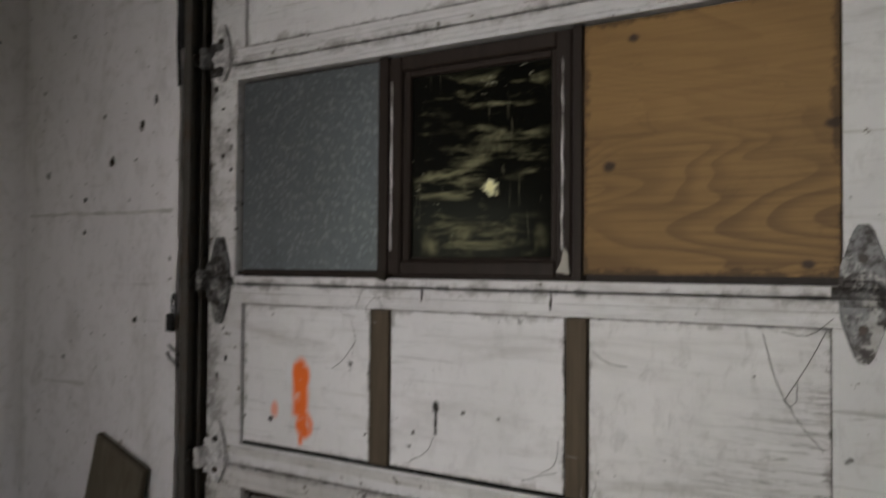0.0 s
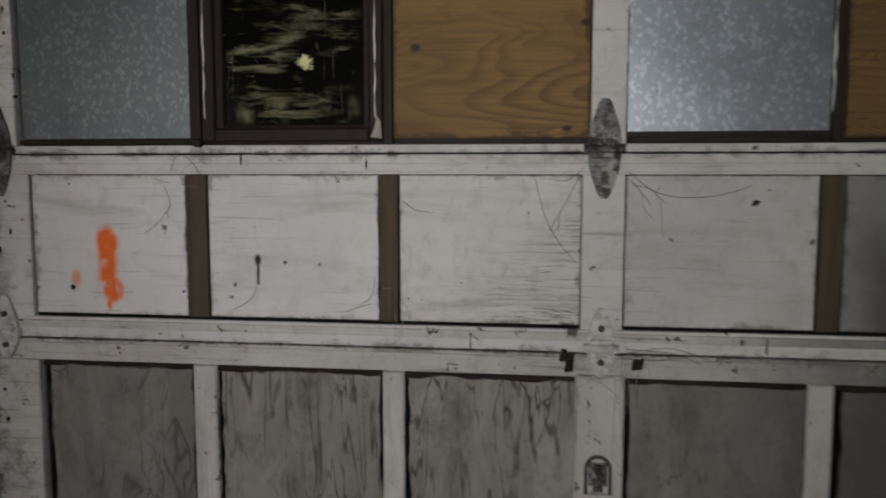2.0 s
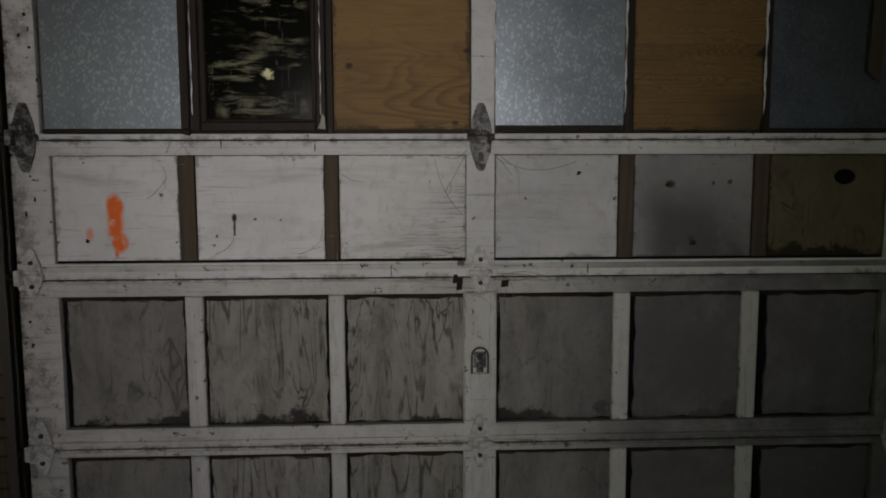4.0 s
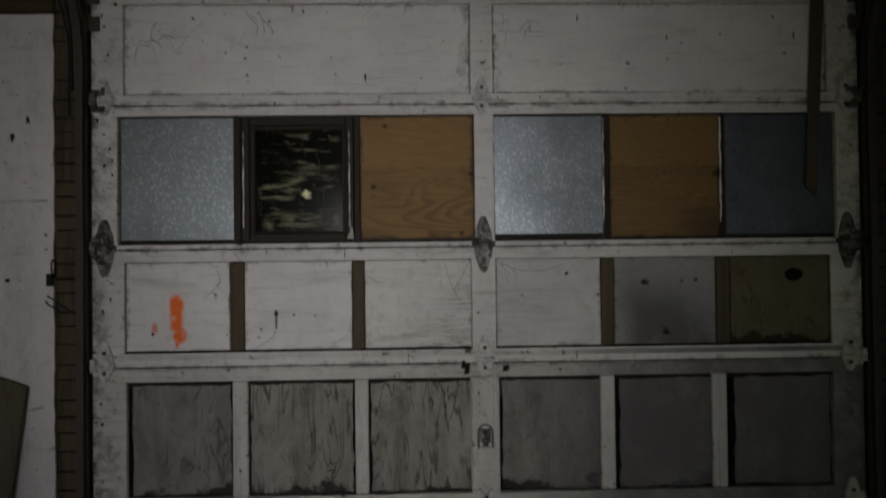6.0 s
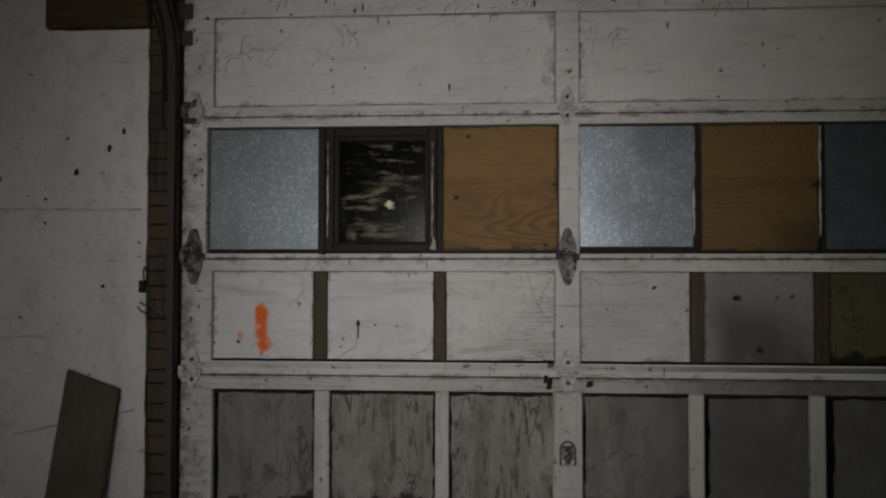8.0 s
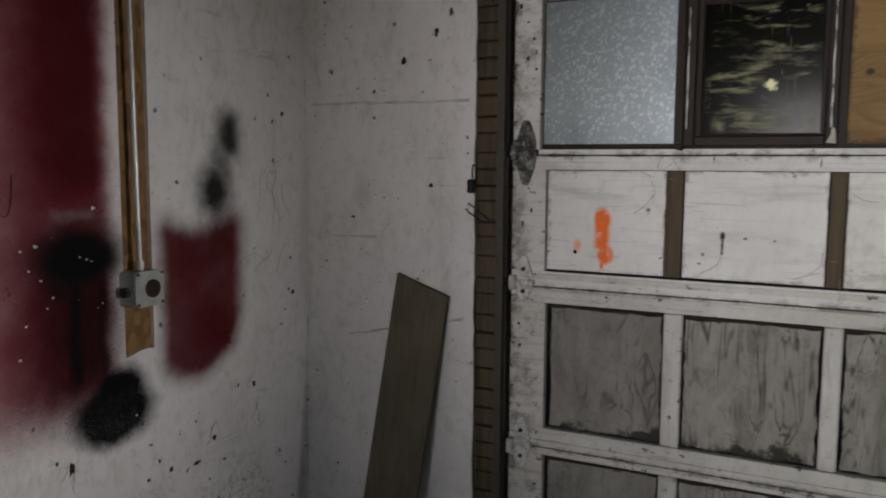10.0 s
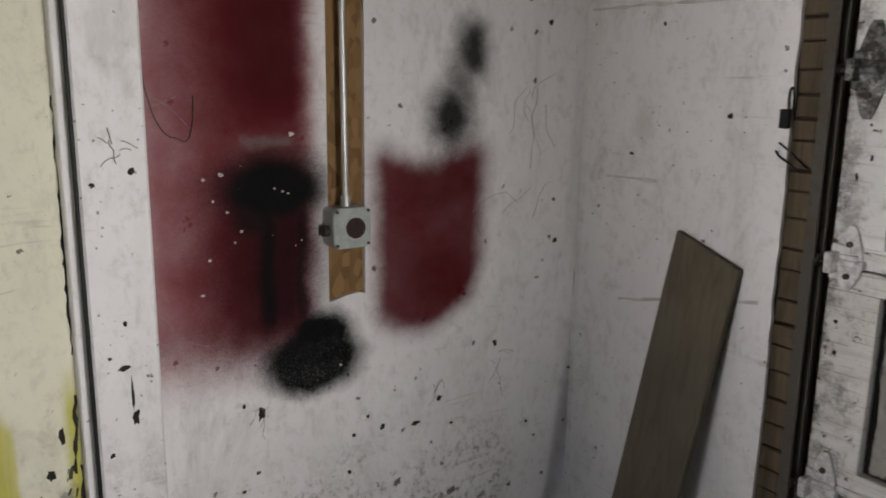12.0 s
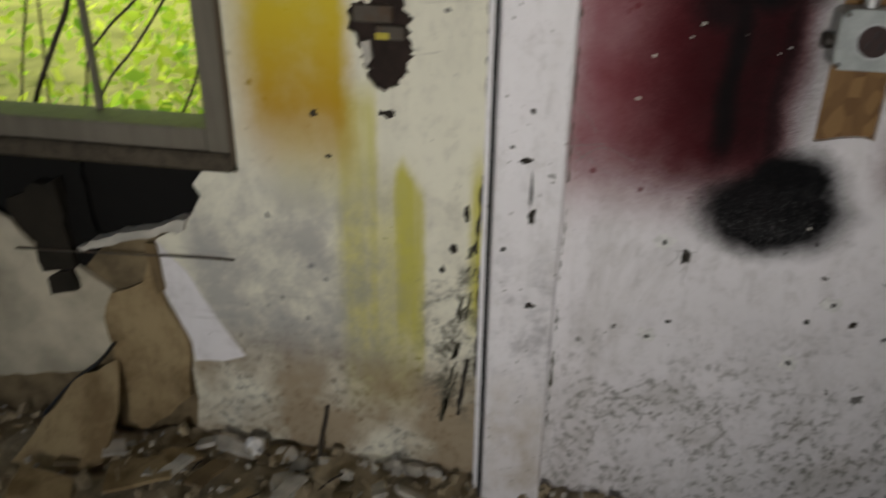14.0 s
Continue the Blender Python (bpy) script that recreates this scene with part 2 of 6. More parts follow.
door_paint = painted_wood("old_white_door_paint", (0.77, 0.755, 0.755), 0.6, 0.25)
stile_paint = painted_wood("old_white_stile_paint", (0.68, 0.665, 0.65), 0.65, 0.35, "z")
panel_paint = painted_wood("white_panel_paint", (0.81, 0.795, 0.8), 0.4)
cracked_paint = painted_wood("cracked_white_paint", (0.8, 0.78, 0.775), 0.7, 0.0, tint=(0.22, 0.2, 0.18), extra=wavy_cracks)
dirty_paint = painted_wood("dirty_white_paint", (0.68, 0.66, 0.64), 0.8, 0.4, extra=grey_drift)
# Panel paint again, greyer: the light's falloff is put into its colour.
dimmed_paint = painted_wood("faded_panel_paint", (0.66, 0.645, 0.66), 0.6)
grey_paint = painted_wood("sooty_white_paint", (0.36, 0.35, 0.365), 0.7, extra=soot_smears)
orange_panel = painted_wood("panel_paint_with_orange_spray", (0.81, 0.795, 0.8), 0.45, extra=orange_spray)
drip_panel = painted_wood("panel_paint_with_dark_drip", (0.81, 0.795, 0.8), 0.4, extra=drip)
brown_panel = weathered("brown_water_stained_panel", (0.165, 0.14, 0.085), (0.085, 0.068, 0.04), "flow", 0.48)
bare_brown = weathered("bare_brown_wood", (0.115, 0.09, 0.063), (0.055, 0.043, 0.031), "z", 0.7)
bare_beam = weathered("bare_brown_beam", (0.115, 0.086, 0.046), (0.055, 0.042, 0.024), "x", 0.8)
lath_wood = weathered("dark_olive_lath", (0.12, 0.092, 0.06), (0.035, 0.027, 0.019), "z", 0.8)
dark_sash = weathered("dark_brown_sash_wood", (0.03, 0.021, 0.017), (0.012, 0.009, 0.008), "z", 0.6, 0.55)
grey_ply = weathered("grey_weathered_plywood", (0.4, 0.38, 0.355), (0.1, 0.088, 0.075), "flow", 0.6, 0.85, 0.8)
grey_ply_smooth = weathered("grey_plywood", (0.31, 0.295, 0.28), (0.1, 0.09, 0.08), "flow", 0.4, 0.85, 0.4, grey_drift)
board_wood = weathered("grey_brown_board", (0.15, 0.128, 0.095), (0.085, 0.068, 0.048), "z", 0.6)
sash_grey = weathered("grey_window_wood", (0.165, 0.148, 0.118), (0.1, 0.088, 0.068), "z", 0.4)
sill_grey = weathered("grey_sill_wood", (0.085, 0.07, 0.05), (0.035, 0.028, 0.02), "x", 0.8)


def plywood(name, base, dark, scale=1.0, soot=0.0, figure=0.38, wave=(1.1, 4.2)):
    k = Mat(name)
    field = k.noise(1.0, 2, 0.45, k.scaled(wave[0], 1.0, wave[1], 0.6 + scale, 0.0, 0.4), 0.5)
    ring = k.math("FRACT", k.math("MULTIPLY", field, 32.0 * scale))
    rings = k.math("MULTIPLY", k.step(ring, 0.25, 0.92), k.step(ring, 0.93, 1.0, 1.0, 0.0))
    sheetz = k.noise(1.0, 2, 0.4, k.scaled(0.8, 1.0, 3.0, 9.0, 0, 3.0))
    rings = k.math("MULTIPLY", rings, k.step(sheetz, 0.4, 0.58, 0.45, 1.0))
    fibre = k.noise(1.0, 6, 0.7, k.scaled(4.0, 60.0, 130.0))
    c = k.mix(k.math("MULTIPLY", rings, figure), base, dark)
    c = k.mix(k.step(fibre, 0.4, 0.75, 0.0, 0.5), c, dark)
    c = k.mix(k.step(k.noise(3.0, 5), 0.4, 0.7, 0.0, 0.4), c, tuple(x * 0.62 for x in base))
    px, py, pz = k.axes(0.02, 20.0)
    c = k.mix(k.step(pz, 1.89, 1.9, 0.0, 0.3), c, tuple(x * 1.25 for x in base))
    for kx, kz, kr in ((-0.545, 2.062, 0.013), (-0.592, 1.818, 0.015), (-0.198, 1.868, 0.016), (-0.24, 1.63, 0.012), (0.80, 1.86, 0.02)):
        c = k.mix(k.oval(px, pz, kx, kz, kr * 0.8, kr * 0.6, 0.5), c, (0.05, 0.028, 0.014))
    c = hairlines(k, c, 9.0, 0.006, 0.08, (0.08, 0.045, 0.02), 0.2)
    # Board darkens unevenly close to its edges.
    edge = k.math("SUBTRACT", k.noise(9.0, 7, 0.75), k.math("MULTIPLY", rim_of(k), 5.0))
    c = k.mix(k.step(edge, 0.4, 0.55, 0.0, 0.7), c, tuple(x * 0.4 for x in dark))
    if soot:
        f = k.step(k.math("ADD", k.axes()[0], k.math("MULTIPLY", k.noise(7.0, 4), 0.25)), 0.72, 0.9, 0.0, soot)
        low = k.step(k.math("ADD", k.axes()[2], k.math("MULTIPLY", k.noise(9.0, 4), 0.2)), 1.74, 1.9, 1.0, 0.0)
        c = k.mix(k.math("MULTIPLY", f, low), c, (0.03, 0.022, 0.016))
    return k.done(c, 0.6, 0.0, fibre, 0.25)


ply_new = plywood("tan_plywood", (0.275, 0.16, 0.057), (0.085, 0.044, 0.016), 1.0, 0.0, 0.5)
ply_old = plywood("brown_rough_plywood", (0.23, 0.138, 0.048), (0.05, 0.029, 0.013), 1.9, 0.6, 0.8, (1.3, 12.0))


def galvanised(name, base, rough, spangle):
    k = Mat(name)
    cell = k.voronoi(150.0, k.scaled(1.0, 1.0, 0.7), out=1)
    n = k.t.nodes.new("ShaderNodeSeparateColor")
    k.put(n.inputs[0], cell)
    cloud = k.noise(5.0, 5)
    c = k.mix(k.step(n.outputs[0], 0.66, 0.95, 0.0, spangle), base, tuple(min(1, v * 1.55) for v in base))
    c = k.mix(k.step(cloud, 0.4, 0.75, 0.0, 0.4), c, tuple(v * 0.6 for v in base))
    r = k.math("ADD", k.math("MULTIPLY", n.outputs[1], 0.18), k.step(cloud, 0.3, 0.7, rough - 0.06, rough + 0.12))
    return k.done(c, r, 0.92, k.noise(3.0, 2), 0.12, 0.01)


zinc = galvanised("galvanised_steel_sheet", (0.215, 0.24, 0.265), 0.33, 0.8)
zinc_dull = galvanised("dull_blue_grey_sheet", (0.135, 0.158, 0.185), 0.5, 0.35)


def plain(name, colour, rough=0.6, metal=0.0, vary=0.3, scale=20.0):
    k = Mat(name)
    n = k.noise(scale, 5, 0.6)
    return k.done(k.mix(k.step(n, 0.3, 0.75), colour, tuple(v * (1 - vary) for v in colour)), rough, metal, n, 0.2)


def steel(name, base, rough, rust=0.3, metal=0.7):
    k = Mat(name)
    n = k.noise(18.0, 6, 0.7)
    c = k.mix(k.step(n, 0.45, 0.7, 0.0, rust), base, (0.1, 0.05, 0.025))
    c = k.mix(k.step(k.noise(60.0, 3), 0.5, 0.8, 0.0, 0.4), c, tuple(v * 0.5 for v in base))
    return k.done(c, k.step(n, 0.3, 0.8, rough, rough + 0.25), metal, n, 0.3)


track_steel = steel("dark_dusty_track_steel", (0.075, 0.07, 0.062), 0.55, 0.35, 0.3)


def worn_hinge(name):
    """Galvanised iron, blackened, with old white paint clinging to it."""
    k = Mat(name)
    n, fine = k.noise(28.0, 7, 0.75), k.noise(70.0, 4, 0.7)
    c = k.mix(k.step(n, 0.42, 0.58), (0.16, 0.16, 0.16), (0.035, 0.03, 0.027))
    c = k.mix(k.math("MULTIPLY", k.step(k.noise(17.0, 6, 0.75, k.scaled(1, 1, 1, 5, 2, 1)), 0.56, 0.6), 0.5), c, (0.45, 0.44, 0.42))
    return k.done(c, k.step(fine, 0.3, 0.7, 0.4, 0.7), 0.35, fine, 0.5)


hinge_steel = worn_hinge("dull_galvanised_hinge")
hinge_paint = plain("grimy_white_hinge_paint", (0.66, 0.645, 0.64), 0.5, 0.0, 0.55, 45.0)
bolt_steel = steel("dark_bolt", (0.06, 0.055, 0.05), 0.5, 0.5, 0.6)
conduit_steel = steel("grey_conduit_steel", (0.5, 0.5, 0.5), 0.35, 0.1, 0.8)
box_steel = steel("grey_electric_box", (0.45, 0.47, 0.47), 0.5, 0.08, 0.3)
cover_grey = plain("pale_grey_cover", (0.42, 0.45, 0.44), 0.45, 0.1, 0.25, 40.0)
white_filler = plain("white_filler", (0.86, 0.85, 0.83), 0.8, 0, 0.3, 60.0)
seam_grey = plain("grey_seam_dirt", (0.7, 0.68, 0.67), 0.85, 0, 0.35, 18.0)
bar_steel = steel("dark_brown_flat_bar", (0.085, 0.073, 0.058), 0.65, 0.5, 0.1)


black_rubber = plain("black_cable", (0.015, 0.015, 0.016), 0.5)
socket_dark = plain("dark_red_brown_socket", (0.035, 0.015, 0.013), 0.45)
twig_bark = plain("dry_twig", (0.045, 0.035, 0.026), 0.85)
dirt_mud = plain("dried_mud", (0.04, 0.034, 0.027), 0.9, 0, 0.5)
web_dust = plain("dusty_web", (0.3, 0.285, 0.27), 0.9)
rot_dark = plain("rotten_dark_wood", (0.022, 0.018, 0.012), 0.95, 0, 0.5, 12.0)
faint_stain = plain("olive_dark_stain", (0.085, 0.08, 0.055), 0.9, 0, 0.5, 30.0)
brass_dark = plain("yellow_tag", (0.5, 0.42, 0.05), 0.6)
# Near-black colour that puts the shade of deep gaps onto shallow backings.
void_shade = plain("dark_wall_cavity", (0.005, 0.0045, 0.004), 0.95)
paper = plain("torn_white_plasterboard", (0.6, 0.57, 0.5), 0.8, 0, 0.5, 6.0)
board_core = plain("brown_exposed_board", (0.23, 0.175, 0.1), 0.9, 0, 0.65, 9.0)
stained_wall = plain("stained_cream_plasterboard", (0.62, 0.56, 0.43), 0.85, 0, 0.5, 4.0)
concrete = plain("dirty_concrete", (0.26, 0.235, 0.2), 0.9, 0, 0.6, 5.0)
flap_brown = plain("dark_tan_torn_board", (0.19, 0.135, 0.07), 0.9, 0, 0.45, 9.0)
straw_pale = plain("dry_straw_splinter", (0.45, 0.38, 0.26), 0.85)


def torn_tan():
    """Tan fibre board: dark damp blotches and short torn fibres."""
    k = Mat("tan_torn_board")
    big, fine = k.noise(5.0, 6, 0.7), k.noise(1.0, 5, 0.7, k.scaled(60.0, 60.0, 14.0))
    c = k.mix(k.step(big, 0.38, 0.66), (0.36, 0.275, 0.155), (0.2, 0.14, 0.072))
    c = k.mix(k.step(fine, 0.48, 0.75, 0.0, 0.4), c, (0.13, 0.09, 0.045))
    c = smudges(k, c, 14.0, 0.45, (0.12, 0.085, 0.045))
    return k.done(c, 0.9, 0.0, fine, 0.3, shine=0.1)


flap_tan = torn_tan()
rubble_a = plain("pale_plaster_crumbs", (0.55, 0.52, 0.46), 0.9, 0, 0.5, 15.0)
rubble_b = plain("brown_debris", (0.42, 0.345, 0.23), 0.9, 0, 0.6, 15.0)
slot_brown = plain("dark_red_brown_slot", (0.032, 0.021, 0.017), 0.9, 0, 0.5, 25.0)
rust_brown = plain("rust_brown_edge", (0.032, 0.021, 0.016), 0.85, 0, 0.6, 30.0)
padlock_black = plain("black_iron", (0.012, 0.012, 0.012), 0.45)


def pane_material():
    """Grimy dark pane: the daylight it shows is painted on as pale streaks."""
    k = Mat("grimy_dark_pane")
    x, y, z = k.axes(0.03, 14.0)
    # Olive streaks and the low patch are daylight put into the pane's colour.
    smear = k.noise(1.0, 4, 0.55, k.scaled(9.0, 9.0, 42.0), 0.4)
    blotch = k.noise(7.0, 4, 0.6, k.scaled(1.0, 1.0, 1.0, 2.1, 0, 5.3))
    f = k.math("MULTIPLY", k.step(smear, 0.48, 0.72), k.step(blotch, 0.38, 0.6, 0.12, 0.85))
    low = k.math("MULTIPLY", k.box(x, z, -1.03, -0.74, 1.65, 1.7, (0.03, 0.03, 0.02, 0.025)), k.step(k.noise(8.0, 3), 0.45, 0.6))
    f = k.math("MAXIMUM", f, k.math("MULTIPLY", low, 0.75))
    f = k.math("MULTIPLY", f, k.box(x, z, -1.05, -0.735, 1.64, 2.03, (0.015, 0.02, 0.02, 0.03)))
    c = k.mix(f, (0.005, 0.005, 0.004), (0.27, 0.26, 0.15))
    thread = k.noise(1.0, 3, 0.5, k.scaled(80.0, 10.0, 5.0), 1.0)
    c = k.mix(k.math("MULTIPLY", k.step(thread, 0.66, 0.72), 0.3), c, (0.3, 0.29, 0.2))
    scratch = k.noise(1.0, 3, 0.5, k.scaled(30.0, 10.0, 70.0, 3.0, 0, 1.0), 1.5)
    c = k.mix(k.math("MULTIPLY", k.step(scratch, 0.68, 0.73), k.step(blotch, 0.45, 0.6, 0.0, 0.6)), c, (0.5, 0.49, 0.38))
    sx, sy, sz = k.axes(0.05, 60.0)
    spot = k.oval(sx, sz, -0.862, 1.79, 0.016, 0.014, 0.45)
    c = k.mix(spot, c, (0.85, 0.83, 0.5))
    return k.done(c, k.math("ADD", k.math("MULTIPLY", f, 0.4), 0.15), shine=0.1)


pane_dark = pane_material()


# Walls: white painted sheets with spray paint of their own shapes.
def wall_base(k, base=(0.865, 0.84, 0.862)):
    cloud = k.noise(1.7, 6, 0.6)
    fine = k.noise(20.0, 6, 0.7)
    c = k.mix(k.step(cloud, 0.35, 0.7, 0.0, 0.4), base, tuple(v * 0.78 for v in base))
    c = k.mix(k.step(fine, 0.52, 0.8, 0.0, 0.3), c, (0.33, 0.3, 0.25))
    streak = k.noise(1.0, 4, 0.6, k.scaled(7.0, 7.0, 0.7))
    c = k.mix(k.step(streak, 0.55, 0.75, 0.0, 0.25), c, (0.4, 0.38, 0.33))
    c = smudges(k, c, 5.0, 0.3, (0.36, 0.34, 0.3))
    c = smudges(k, c, 27.0, 0.22, (0.25, 0.23, 0.2))
    c = specks(k, c, (0.05, 0.044, 0.038), 0.07, 8.0)
    c = specks(k, c, (0.09, 0.08, 0.07), 0.22, 19.0)
    c = specks(k, c, (0.14, 0.125, 0.11), 0.3, 47.0)
    scratch = k.noise(1.0, 3, 0.5, k.scaled(3.0, 3.0, 45.0), 1.2)
    c = k.mix(k.math("MULTIPLY", k.step(scratch, 0.64, 0.69), k.step(cloud, 0.45, 0.6, 0.0, 0.35)), c, (0.25, 0.23, 0.2))
    return c, fine


def low_dirt(k, c, y0, y1, top):
    """Mould specks that stand on the lower part of the wall."""
    x, y, z = k.axes(0.12, 5.0)
    zone = k.math("MULTIPLY", k.step(z, top - 0.22, top + 0.15, 1.0, 0.0), k.box(y, z, y0, y1, -1.0, 4.0, 0.1))
    dots = k.math("MULTIPLY", k.step(k.noise(48.0, 7, 0.8), 0.5, 0.6), k.step(k.noise(6.0, 5), 0.4, 0.56, 0.1, 0.85))
    c = k.mix(k.math("MULTIPLY", dots, zone), c, (0.09, 0.082, 0.07))
    return k.mix(k.math("MULTIPLY", k.step(k.noise(6.0, 5), 0.4, 0.7, 0.0, 0.4), zone), c, (0.36, 0.345, 0.3))


def red_wall_material():
    k = Mat("white_wall_with_red_and_black_spray")
    c, fine = wall_base(k)
    c = low_dirt(k, c, 0.1, 1.22, 0.42)
    x, y, z = k.axes(0.05, 9.0)
    x2, y2, z2 = k.axes(0.06, 16.0)
    mist = k.math("SUBTRACT", k.noise(380.0, 3, 0.6), 0.5)
    clot = k.math("SUBTRACT", k.noise(7.0, 5, 0.6), 0.5)

    def spray(f, grain, cloud=0.0, top=1.0):
        """Breaks a soft mask up into droplets at its thin parts."""
        thin = k.math("MULTIPLY", k.math("MULTIPLY", f, k.math("SUBTRACT", 1.0, f)), 4.0)
        g = k.math("ADD", f, k.math("MULTIPLY", k.math("MULTIPLY", mist, grain), thin))
        g = k.math("ADD", g, k.math("MULTIPLY", k.math("MULTIPLY", clot, cloud), k.step(f, 0.0, 0.4)))
        return k.math("MULTIPLY", g, top, clamp=True)

    # left patch: thin pink coat, then the darker passes
    veil = k.box(y, z, 0.03, 0.525, 0.80, 2.8, (0.1, 0.045, 0.14, 0.1))
    c = k.mix(spray(veil, 0.7, 0.4, 0.86), c, (0.25, 0.05, 0.068))
    body = k.box(y, z, 0.165, 0.505, 0.80, 2.8, (0.16, 0.045, 0.1, 0.1))
    gap = k.step(k.math("ABSOLUTE", k.math("SUBTRACT", z, 1.36)), 0.0, 0.09, 0.85, 1.0)
    thick = k.step(z, 1.2, 1.55, 0.94, 0.97)
    c = k.mix(spray(k.math("MULTIPLY", k.math("MULTIPLY", body, gap), thick), 0.6, 0.4), c, (0.105, 0.01, 0.015))
    core = k.math("MAXIMUM", k.box(y, z, 0.30, 0.49, 1.47, 2.8, (0.09, 0.04, 0.06, 0.1)), k.math("MULTIPLY", k.box(y, z, 0.24, 0.49, 0.86, 1.2, (0.1, 0.05, 0.09, 0.07)), 0.75))
    c = k.mix(spray(core, 0.4, 0.3, 0.85), c, (0.055, 0.004, 0.006))
    # right patch: uneven upper edge, lower corner rounded off
    lip = k.math("ADD", z, k.step(k.math("ABSOLUTE", k.math("SUBTRACT", y, 0.89)), 0.02, 0.16, 0.05, 0.0))
    right = k.box(y, lip, 0.712, 1.118, 0.81, 1.36, (0.05, 0.06, 0.085, 0.055))
    arc = k.oval(y, z, 0.86, 1.1, 0.285, 0.325, 0.16)
    right = k.math("MULTIPLY", right, k.math("MAXIMUM", arc, k.step(z, 1.05, 1.2)))
    c = k.mix(spray(right, 0.7, 0.12, 0.97), c, (0.105, 0.009, 0.014))
    deep = k.math("MAXIMUM", k.oval(y, z, 0.94, 0.96, 0.13, 0.1, 0.6), k.oval(y, z, 0.93, 1.24, 0.15, 0.07, 0.6))
    c = k.mix(k.math("MULTIPLY", deep, 0.55), c, (0.075, 0.004, 0.006))
    # black passes
    black = k.oval(y, z, 0.415, 1.26, 0.165, 0.1, 0.5)
    black = k.math("MAXIMUM", black, k.math("MULTIPLY", k.oval(y, z, 0.36, 1.20, 0.075, 0.07, 0.6), 0.9))
    black = k.math("MAXIMUM", black, k.math("MULTIPLY", k.box(y, z, 0.35, 0.425, 0.86, 1.24, (0.035, 0.035, 0.07, 0.03)), 0.96))
    black = k.math("MAXIMUM", black, k.math("MULTIPLY", k.box(y, z, 0.45, 0.515, 0.85, 1.24, (0.035, 0.03, 0.06, 0.03)), 0.86))
    black = k.math("MAXIMUM", black, k.math("MULTIPLY", k.box(y, z, 0.35, 0.50, 0.86, 1.24, 0.05), 0.7))
    black = k.math("MAXIMUM", black, k.math("MULTIPLY", k.oval(y, z, 0.43, 1.06, 0.15, 0.26, 0.75), 0.6))
    blob = k.math("MAXIMUM", k.oval(y2, z2, 0.515, 0.765, 0.16, 0.105, 0.32), k.oval(y2, z2, 0.54, 0.82, 0.105, 0.095, 0.35))
    black = k.math("MAXIMUM", black, blob)
    up = k.math("MAXIMUM", k.box(y2, z2, 1.0, 1.11, 1.55, 1.72, 0.05), k.oval(y2, z2, 0.98, 1.44, 0.085, 0.095, 0.7))
    up = k.math("MAXIMUM", up, k.math("MULTIPLY", k.oval(y2, z2, 1.02, 1.52, 0.055, 0.13, 0.8), 0.75))
    black = k.math("MAXIMUM", black, k.math("MULTIPLY", up, 0.97))
    c = k.mix(spray(black, 0.8, 0.1, 1.0), c, (0.0035, 0.0035, 0.004))
    dry = k.math("MULTIPLY", k.step(k.noise(210.0, 4, 0.75), 0.52, 0.7, 0.0, 0.4), k.math("MULTIPLY", blob, k.step(z, 0.72, 0.86, 1.0, 0.1)))
    c = k.mix(dry, c, (0.28, 0.27, 0.27))
    smear = k.math("MULTIPLY", k.box(y2, z2, 0.32, 0.47, 1.372, 1.397, 0.015), 0.4)
    c = k.mix(smear, c, (0.2, 0.19, 0.19))
    chip = k.math("MULTIPLY", k.step(k.voronoi(42.0), 0.08, 0.13, 1.0, 0.0), k.step(k.noise(6.0, 2), 0.58, 0.64))
    zone = k.box(y, z, 0.22, 0.55, 0.85, 1.35, 0.03)
    c = k.mix(k.math("MULTIPLY", chip, zone), c, (0.62, 0.58, 0.55))
    return k.done(c, k.step(fine, 0.3, 0.7, 0.6, 0.75), 0.0, fine, 0.15, shine=0.08)


